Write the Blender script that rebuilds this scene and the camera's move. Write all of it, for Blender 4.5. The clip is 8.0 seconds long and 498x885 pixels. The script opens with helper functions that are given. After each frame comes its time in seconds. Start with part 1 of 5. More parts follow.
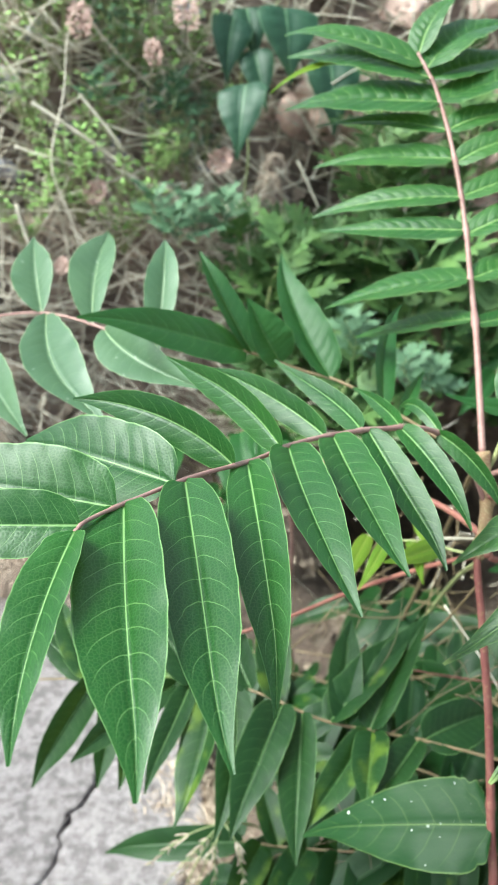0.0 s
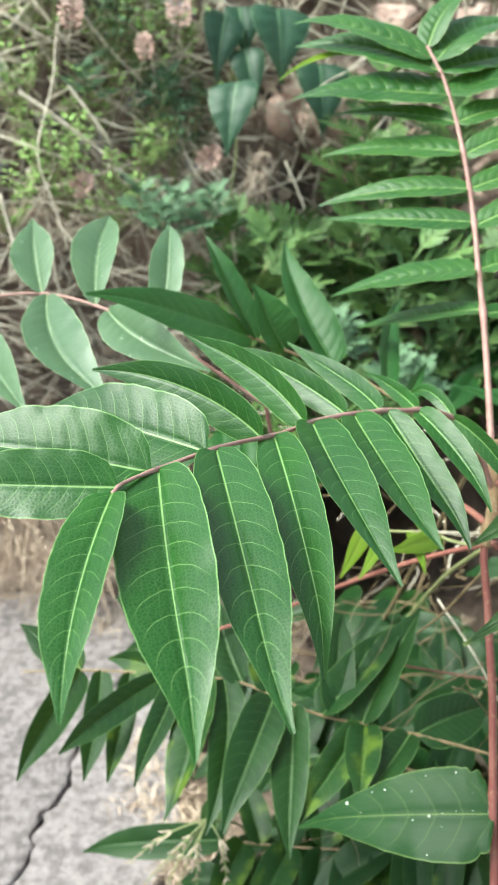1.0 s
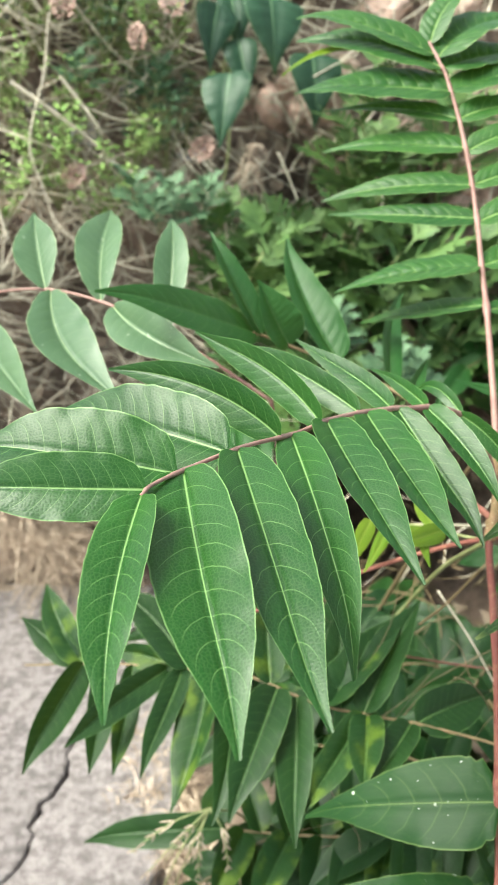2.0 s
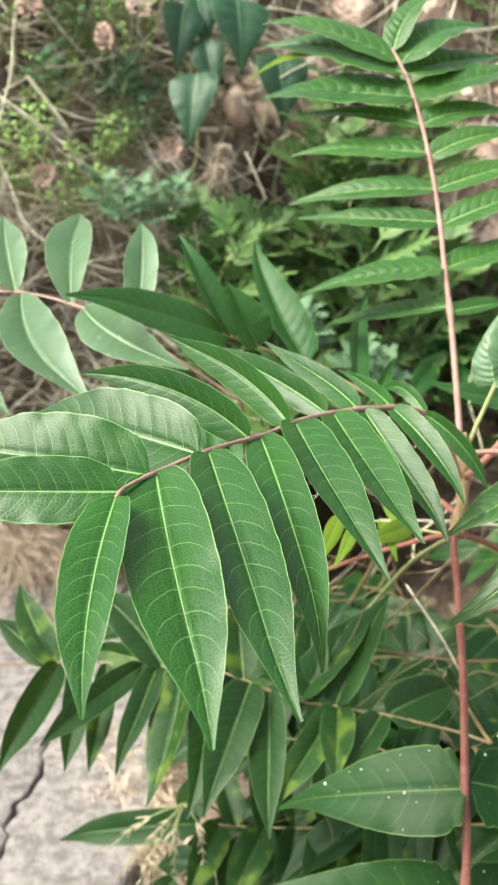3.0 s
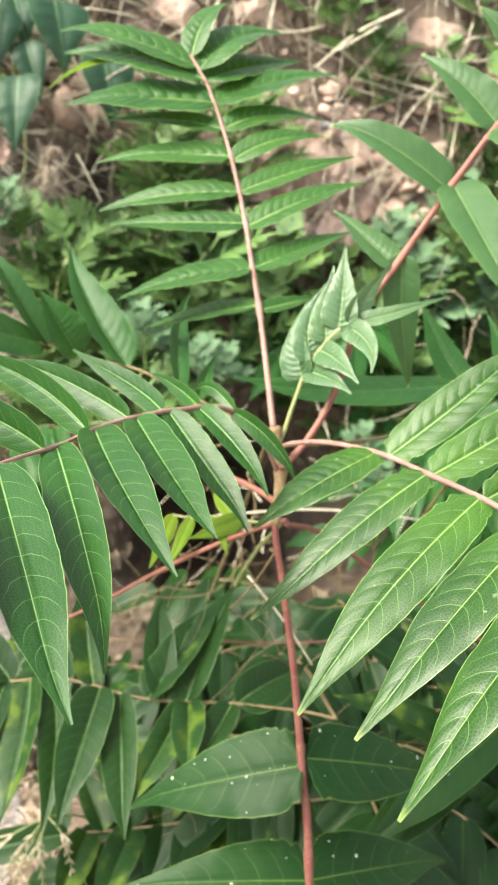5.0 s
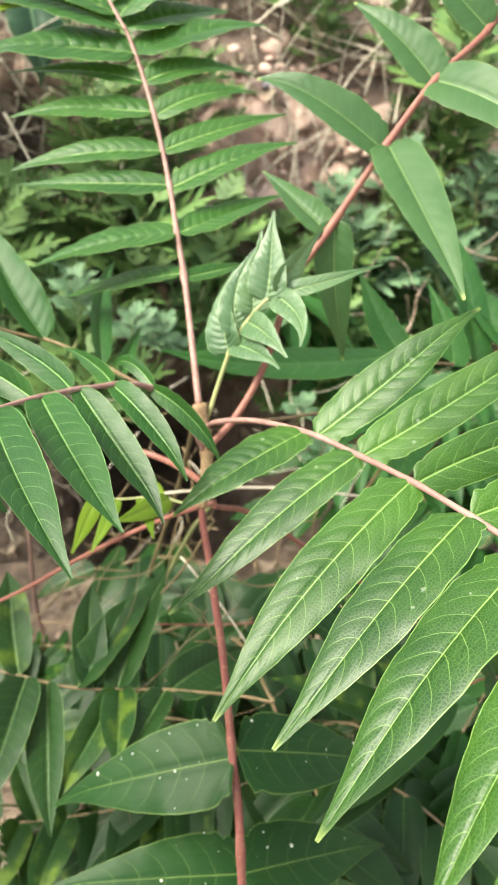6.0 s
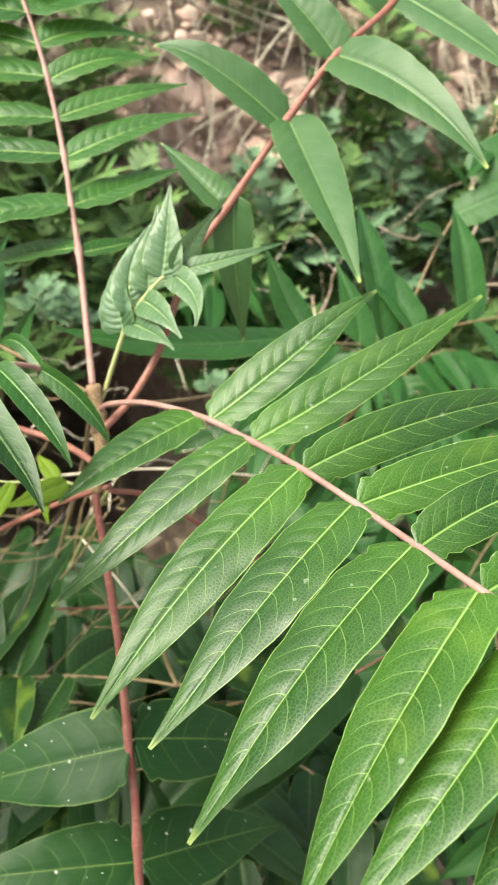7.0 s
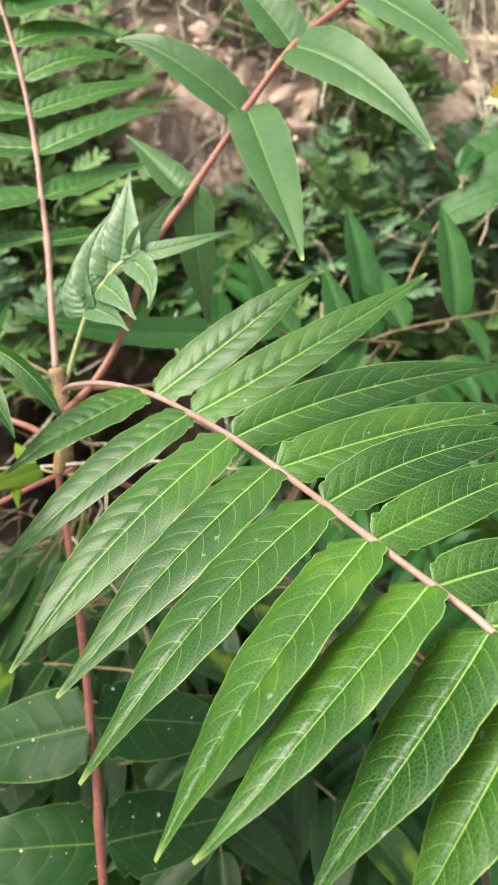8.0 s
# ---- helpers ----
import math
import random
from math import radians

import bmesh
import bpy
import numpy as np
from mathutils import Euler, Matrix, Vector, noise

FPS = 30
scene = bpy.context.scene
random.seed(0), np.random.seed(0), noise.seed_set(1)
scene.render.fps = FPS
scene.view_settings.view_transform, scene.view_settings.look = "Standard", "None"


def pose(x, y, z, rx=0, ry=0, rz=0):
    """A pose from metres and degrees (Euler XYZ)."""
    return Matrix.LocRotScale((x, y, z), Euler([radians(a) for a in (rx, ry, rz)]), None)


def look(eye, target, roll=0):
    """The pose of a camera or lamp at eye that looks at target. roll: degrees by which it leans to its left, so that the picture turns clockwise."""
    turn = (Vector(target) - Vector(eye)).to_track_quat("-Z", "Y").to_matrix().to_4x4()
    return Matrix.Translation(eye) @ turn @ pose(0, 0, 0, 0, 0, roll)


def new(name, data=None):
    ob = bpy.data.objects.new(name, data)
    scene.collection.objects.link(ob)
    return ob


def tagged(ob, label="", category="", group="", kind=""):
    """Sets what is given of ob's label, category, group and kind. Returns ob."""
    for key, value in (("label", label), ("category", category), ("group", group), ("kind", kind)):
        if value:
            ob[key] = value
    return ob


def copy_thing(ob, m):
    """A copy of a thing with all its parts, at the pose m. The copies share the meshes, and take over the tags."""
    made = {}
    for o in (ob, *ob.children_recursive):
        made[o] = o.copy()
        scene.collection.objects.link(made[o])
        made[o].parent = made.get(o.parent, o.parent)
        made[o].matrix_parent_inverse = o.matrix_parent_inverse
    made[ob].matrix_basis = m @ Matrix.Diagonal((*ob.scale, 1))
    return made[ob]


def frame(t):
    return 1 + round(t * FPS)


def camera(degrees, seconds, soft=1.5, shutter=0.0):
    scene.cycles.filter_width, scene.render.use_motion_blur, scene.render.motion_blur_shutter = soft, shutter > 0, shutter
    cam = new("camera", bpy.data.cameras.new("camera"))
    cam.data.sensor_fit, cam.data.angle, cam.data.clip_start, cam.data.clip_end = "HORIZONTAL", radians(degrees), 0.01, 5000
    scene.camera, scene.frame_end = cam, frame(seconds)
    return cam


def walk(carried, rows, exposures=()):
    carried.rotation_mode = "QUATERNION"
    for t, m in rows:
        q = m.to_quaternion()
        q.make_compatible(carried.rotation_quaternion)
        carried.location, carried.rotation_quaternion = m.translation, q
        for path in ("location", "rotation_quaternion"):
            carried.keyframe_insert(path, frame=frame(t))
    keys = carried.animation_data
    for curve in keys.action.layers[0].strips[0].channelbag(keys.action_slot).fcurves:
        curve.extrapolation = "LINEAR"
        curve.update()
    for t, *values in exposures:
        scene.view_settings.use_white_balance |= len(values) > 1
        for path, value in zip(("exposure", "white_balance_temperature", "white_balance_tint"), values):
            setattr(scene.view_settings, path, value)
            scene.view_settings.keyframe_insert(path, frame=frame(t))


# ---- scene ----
cam = camera(33.41, 8.0, soft=1.8)
cam.data.dof.use_dof, cam.data.dof.focus_distance, cam.data.dof.aperture_fstop = True, 0.28, 30.0
EYE, TILT = 0.83, -26.0
# seconds, place from the first eye, yaw, pitch, roll
ROWS = [
    (0.0, 0.0000, 0.0000, 0.0000, -0.00, 0.00, 0.00),
    (0.5, -0.0340, 0.0183, -0.0166, -2.38, 0.28, 1.29),
    (1.0, -0.0247, 0.0057, -0.0146, -2.51, 0.66, 1.25),
    (1.5, -0.0354, 0.0022, -0.0169, -3.43, 0.75, 1.18),
    (1.7, -0.0359, 0.0032, -0.0119, -3.53, 0.35, 1.07),
    (2.8, -0.0464, 0.0001, -0.0095, -4.43, -0.41, 1.15),
    (3.0, -0.0385, -0.0068, -0.0087, -5.59, -0.31, 0.45),
    (3.5, -0.0231, -0.0284, -0.0015, -8.99, 0.20, -2.33),
    (4.0, -0.0284, -0.0293, -0.0068, -12.78, -0.05, -2.69),
    (4.2, -0.0265, -0.0325, -0.0116, -13.44, 0.13, -2.80),
    (5.3, 0.0067, -0.0170, -0.0043, -14.37, -1.52, -3.95),
    (5.5, 0.0146, -0.0124, -0.0065, -15.13, -2.08, -3.99),
    (6.0, 0.0159, 0.0022, -0.0027, -17.17, -3.20, -4.06),
    (6.5, 0.0293, 0.0090, -0.0100, -17.88, -3.42, -3.48),
    (7.0, 0.0346, 0.0075, 0.0001, -22.18, -5.30, -3.56),
    (7.5, 0.0609, -0.0122, -0.0154, -21.07, -3.71, -4.11),
    (8.0, 0.0712, -0.0153, -0.0231, -19.62, -3.72, -3.69),
]
walk(cam, [(t, pose(0, 0, EYE, TILT) @ pose(x, y, z) @ pose(0, 0, 0, 90 + pitch, 0, yaw) @ pose(0, 0, 0, 0, 0, roll))
           for t, x, y, z, yaw, pitch, roll in ROWS],
     [(0.0, 1.83, 5950, -4), (1.5, 1.82, 6480, -3), (3.0, 1.85, 6850, -1), (4.0, 2.02, 7000, 0), (5.5, 1.96, 7080, 3), (6.5, 1.84, 7100, 2), (7.5, 1.68, 7050, 2), (8.0, 1.67, 7050, 2)])

# ---- light: bright haze with open sky overhead ----
SUN_UP, SUN_ROUND = 52.0, 264.0
world = bpy.data.worlds.new("sky")
scene.world = world
world.use_nodes = True
wn = world.node_tree
sky = wn.nodes.new("ShaderNodeTexSky")
sky.sky_type, sky.sun_disc = "NISHITA", False
sky.sun_elevation, sky.sun_rotation = radians(SUN_UP), radians(SUN_ROUND)
sky.dust_density, sky.air_density = 3.0, 1.0
wn.nodes["Background"].inputs["Strength"].default_value = 0.13
haze = wn.nodes.new("ShaderNodeHueSaturation")  # thin white cloud over the blue
haze.inputs["Saturation"].default_value = 0.38
wn.links.new(sky.outputs["Color"], haze.inputs["Color"])
wn.links.new(haze.outputs["Color"], wn.nodes["Background"].inputs["Color"])
sun = new("sun", bpy.data.lights.new("sun", "SUN"))
sun.data.energy, sun.data.angle, sun.data.color = 2.7, radians(30), (1.0, 0.95, 0.86)
sa, se = radians(SUN_ROUND), radians(SUN_UP)
sun.matrix_basis = look((0, 0, 4), Vector((0, 0, 4)) - Vector((math.sin(sa) * math.cos(se), math.cos(sa) * math.cos(se), math.sin(se))))

# ---- materials ----
def material(name):
    m = bpy.data.materials.new(name)
    m.use_nodes = True
    nt = m.node_tree
    return m, nt, nt.nodes["Principled BSDF"]


def node(nt, kind, **values):
    n = nt.nodes.new("ShaderNode" + kind)
    for key, value in values.items():
        n.inputs[key.replace("_", " ")].default_value = value
    return n


def math_node(nt, op, a, b=None, clamp=False):
    n = nt.nodes.new("ShaderNodeMath")
    n.operation, n.use_clamp = op, clamp
    for i, v in enumerate((a, b)):
        if v is None:
            continue
        if isinstance(v, (int, float)):
            n.inputs[i].default_value = v
        else:
            nt.links.new(v, n.inputs[i])
    return n.outputs[0]


def ramp(nt, fac, lo, hi, a, b):
    n = nt.nodes.new("ShaderNodeMapRange")
    n.interpolation_type = "SMOOTHSTEP"
    for i, v in ((1, lo), (2, hi), (3, a), (4, b)):
        n.inputs[i].default_value = v
    nt.links.new(fac, n.inputs[0])
    return n.outputs[0]


def mix(nt, fac, a, b):
    n = nt.nodes.new("ShaderNodeMix")
    n.data_type = "RGBA"
    for sock, v in ((n.inputs["Factor"], fac), (n.inputs["A"], a), (n.inputs["B"], b)):
        if isinstance(v, (int, float)):
            sock.default_value = v
        elif isinstance(v, tuple):
            sock.default_value = (*v, 1)
        else:
            nt.links.new(v, sock)
    return n.outputs["Result"]


def leaf_material(name, deep, fresh, vein, rough=0.4, vein_amount=1.0, through_amount=0.2, spots=0.0, patches=0.0, laterals=12.0, relief=0.28, gloss=0.5, dry_tip=0.0, rib=1.0, cells=0.06, side_veins=1.0, young=0.0):
    """A leaf blade: two greens, midrib, lateral veins, a fine net between them and a thin pale margin."""
    m, nt, bsdf = material(name)
    blade = nt.nodes.new("ShaderNodeUVMap")
    blade.uv_map = "blade"
    size = nt.nodes.new("ShaderNodeUVMap")
    size.uv_map = "size"
    sep, sep2 = nt.nodes.new("ShaderNodeSeparateXYZ"), nt.nodes.new("ShaderNodeSeparateXYZ")
    nt.links.new(blade.outputs[0], sep.inputs[0])
    nt.links.new(size.outputs[0], sep2.inputs[0])
    u, v = sep.outputs[0], sep.outputs[1]
    across = math_node(nt, "MULTIPLY", math_node(nt, "ABSOLUTE", math_node(nt, "SUBTRACT", v, 0.5)), 2.0)
    metres = math_node(nt, "ABSOLUTE", sep2.outputs[1])
    info = nt.nodes.new("ShaderNodeObjectInfo")
    wob = node(nt, "TexNoise", Scale=90.0, Detail=2.0)
    nt.links.new(size.outputs[0], wob.inputs["Vector"])
    # lateral veins sweep forward to the margin
    ph = math_node(nt, "SUBTRACT", u, math_node(nt, "ADD", math_node(nt, "MULTIPLY", across, 0.05), math_node(nt, "MULTIPLY", math_node(nt, "POWER", across, 2.2), 0.09)))
    ph = math_node(nt, "ADD", ph, math_node(nt, "MULTIPLY", math_node(nt, "SUBTRACT", wob.outputs["Fac"], 0.5), 0.024))
    ph = math_node(nt, "ABSOLUTE", math_node(nt, "SUBTRACT", math_node(nt, "FRACT", math_node(nt, "MULTIPLY", ph, laterals)), 0.5))
    lateral = ramp(nt, ph, 0.466, 0.497, 0.0, 0.76)
    # short cross veins between the laterals
    cross = math_node(nt, "ADD", math_node(nt, "MULTIPLY", across, 4.0), math_node(nt, "MULTIPLY", wob.outputs["Fac"], 1.6))
    cross = math_node(nt, "ABSOLUTE", math_node(nt, "SUBTRACT", math_node(nt, "FRACT", cross), 0.5))
    cross = ramp(nt, cross, 0.44, 0.495, 0.0, 0.14 * side_veins)
    lateral = math_node(nt, "MULTIPLY", lateral, ramp(nt, across, 0.6, 0.98, 0.75 * side_veins, 0.05))
    slim = math_node(nt, "SUBTRACT", 1.08, u)
    mid = ramp(nt, math_node(nt, "DIVIDE", metres, slim), 0.00020 * rib, 0.00055 * rib, 0.9, 0.0)
    net = nt.nodes.new("ShaderNodeTexVoronoi")
    net.feature, net.voronoi_dimensions = "DISTANCE_TO_EDGE", "2D"
    net.inputs["Scale"].default_value = 700.0
    nt.links.new(size.outputs[0], net.inputs["Vector"])
    netline = ramp(nt, net.outputs["Distance"], 0.02, 0.14, 1.0, 0.0)
    margin = ramp(nt, across, 0.955, 0.99, 0.0, 0.75)
    veins = math_node(nt, "MAXIMUM", math_node(nt, "MAXIMUM", mid, math_node(nt, "MAXIMUM", lateral, cross)), margin)
    veins = math_node(nt, "MAXIMUM", veins, math_node(nt, "MULTIPLY", netline, cells))
    veins = math_node(nt, "MULTIPLY", veins, vein_amount, True)
    big = node(nt, "TexNoise", Scale=28.0, Detail=3.0)
    nt.links.new(size.outputs[0], big.inputs["Vector"])
    fine = node(nt, "TexNoise", Scale=850.0, Detail=4.0, Roughness=0.65)
    nt.links.new(size.outputs[0], fine.inputs["Vector"])
    tone = math_node(nt, "ADD", math_node(nt, "MULTIPLY", info.outputs["Random"], 0.45), math_node(nt, "MULTIPLY", ramp(nt, big.outputs["Fac"], 0.3, 0.7, 0.0, 1.0), 0.4))
    tone = math_node(nt, "ADD", tone, math_node(nt, "MULTIPLY", math_node(nt, "SUBTRACT", fine.outputs["Fac"], 0.5), 0.8), True)
    if young:  # the foot of the blade stays fresher than its tip
        tone = math_node(nt, "ADD", tone, math_node(nt, "SUBTRACT", ramp(nt, u, 0.0, 0.55, young, 0.0), 0.35 * young), True)
    green = mix(nt, tone, deep, fresh)
    if patches:
        pn = node(nt, "TexNoise", Scale=45.0, Detail=4.0)
        co = nt.nodes.new("ShaderNodeVectorMath")
        co.operation = "ADD"
        nt.links.new(size.outputs[0], co.inputs[0])
        nt.links.new(info.outputs["Random"], co.inputs[1])
        nt.links.new(co.outputs[0], pn.inputs["Vector"])
        green = mix(nt, math_node(nt, "MULTIPLY", math_node(nt, "MULTIPLY", ramp(nt, pn.outputs["Fac"], 0.5, 0.68, 0.0, 1.0), ramp(nt, info.outputs["Random"], 0.78, 0.86, 0.0, 1.0)), patches), green, (0.26, 0.36, 0.03))
    col = mix(nt, veins, green, vein)
    if dry_tip:
        col = mix(nt, ramp(nt, u, 0.955, 1.0, 0.0, dry_tip), col, (0.36, 0.44, 0.13))
    if spots:
        sp = nt.nodes.new("ShaderNodeTexVoronoi")
        sp.voronoi_dimensions = "2D"
        sp.inputs["Scale"].default_value = 120.0
        nt.links.new(size.outputs[0], sp.inputs["Vector"])
        keep = nt.nodes.new("ShaderNodeSeparateColor")
        nt.links.new(sp.outputs["Color"], keep.inputs[0])
        dist = math_node(nt, "DIVIDE", sp.outputs["Distance"], math_node(nt, "ADD", 0.25, math_node(nt, "POWER", keep.outputs[1], 3.0)))
        dist = math_node(nt, "ADD", dist, math_node(nt, "MULTIPLY", math_node(nt, "SUBTRACT", fine.outputs["Fac"], 0.5), 0.22))
        dot = math_node(nt, "MULTIPLY", ramp(nt, dist, 0.07, 0.13, 1.0, 0.0), ramp(nt, keep.outputs[0], 0.80, 0.82, 0.0, spots))
        col = mix(nt, dot, col, (0.62, 0.66, 0.55))
    nt.links.new(col, bsdf.inputs["Base Color"])
    rn = math_node(nt, "ADD", rough - 0.08, math_node(nt, "MULTIPLY", big.outputs["Fac"], 0.16))
    nt.links.new(rn, bsdf.inputs["Roughness"])
    bsdf.inputs["Specular IOR Level"].default_value = gloss
    bump = node(nt, "Bump", Strength=relief, Distance=0.0004)
    height = math_node(nt, "SUBTRACT", math_node(nt, "ADD", math_node(nt, "MULTIPLY", ramp(nt, net.outputs["Distance"], 0.0, 0.5, 0.0, 1.0), 0.8), math_node(nt, "MULTIPLY", fine.outputs["Fac"], 0.25)), math_node(nt, "MULTIPLY", math_node(nt, "MAXIMUM", lateral, mid), 1.8))
    nt.links.new(height, bump.inputs["Height"])
    nt.links.new(bump.outputs[0], bsdf.inputs["Normal"])
    tl = nt.nodes.new("ShaderNodeBsdfTranslucent")
    nt.links.new(mix(nt, 0.5, col, (0.20, 0.34, 0.04)), tl.inputs["Color"])
    ms = nt.nodes.new("ShaderNodeMixShader")
    ms.inputs[0].default_value = through_amount
    nt.links.new(bsdf.outputs[0], ms.inputs[1])
    nt.links.new(tl.outputs[0], ms.inputs[2])
    nt.links.new(ms.outputs[0], nt.nodes["Material Output"].inputs["Surface"])
    return m


def surface(name, a, b, scale, rough=0.8, c=None, bump=0.3, bump_scale=None, depth=0.003, spread=(0.35, 0.65)):
    """A rough natural surface: two or three colours in noise of two scales, with relief."""
    m, nt, bsdf = material(name)
    co = nt.nodes.new("ShaderNodeTexCoord")
    geo = nt.nodes.new("ShaderNodeNewGeometry")
    info = nt.nodes.new("ShaderNodeObjectInfo")
    n1 = node(nt, "TexNoise", Scale=scale, Detail=6.0, Roughness=0.65)
    n2 = node(nt, "TexNoise", Scale=scale * 7, Detail=4.0)
    nt.links.new(co.outputs["Object"], n1.inputs["Vector"])
    nt.links.new(co.outputs["Object"], n2.inputs["Vector"])
    f = math_node(nt, "ADD", ramp(nt, n1.outputs["Fac"], spread[0], spread[1], 0.0, 0.7), math_node(nt, "MULTIPLY", n2.outputs["Fac"], 0.3))
    f = math_node(nt, "ADD", f, math_node(nt, "MULTIPLY", math_node(nt, "SUBTRACT", geo.outputs["Random Per Island"], 0.5), 0.5))
    f = math_node(nt, "ADD", f, math_node(nt, "MULTIPLY", math_node(nt, "SUBTRACT", info.outputs["Random"], 0.5), 0.3), True)
    col = mix(nt, f, a, b)
    if c:
        col = mix(nt, ramp(nt, n2.outputs["Fac"], 0.55, 0.7, 0.0, 0.7), col, c)
    nt.links.new(col, bsdf.inputs["Base Color"])
    bsdf.inputs["Roughness"].default_value = rough
    bsdf.inputs["Specular IOR Level"].default_value = 0.3
    n3 = node(nt, "TexNoise", Scale=bump_scale or scale * 4, Detail=8.0, Roughness=0.7)
    nt.links.new(co.outputs["Object"], n3.inputs["Vector"])
    bp = node(nt, "Bump", Strength=bump, Distance=depth)
    nt.links.new(n3.outputs["Fac"], bp.inputs["Height"])
    nt.links.new(bp.outputs[0], bsdf.inputs["Normal"])
    return m


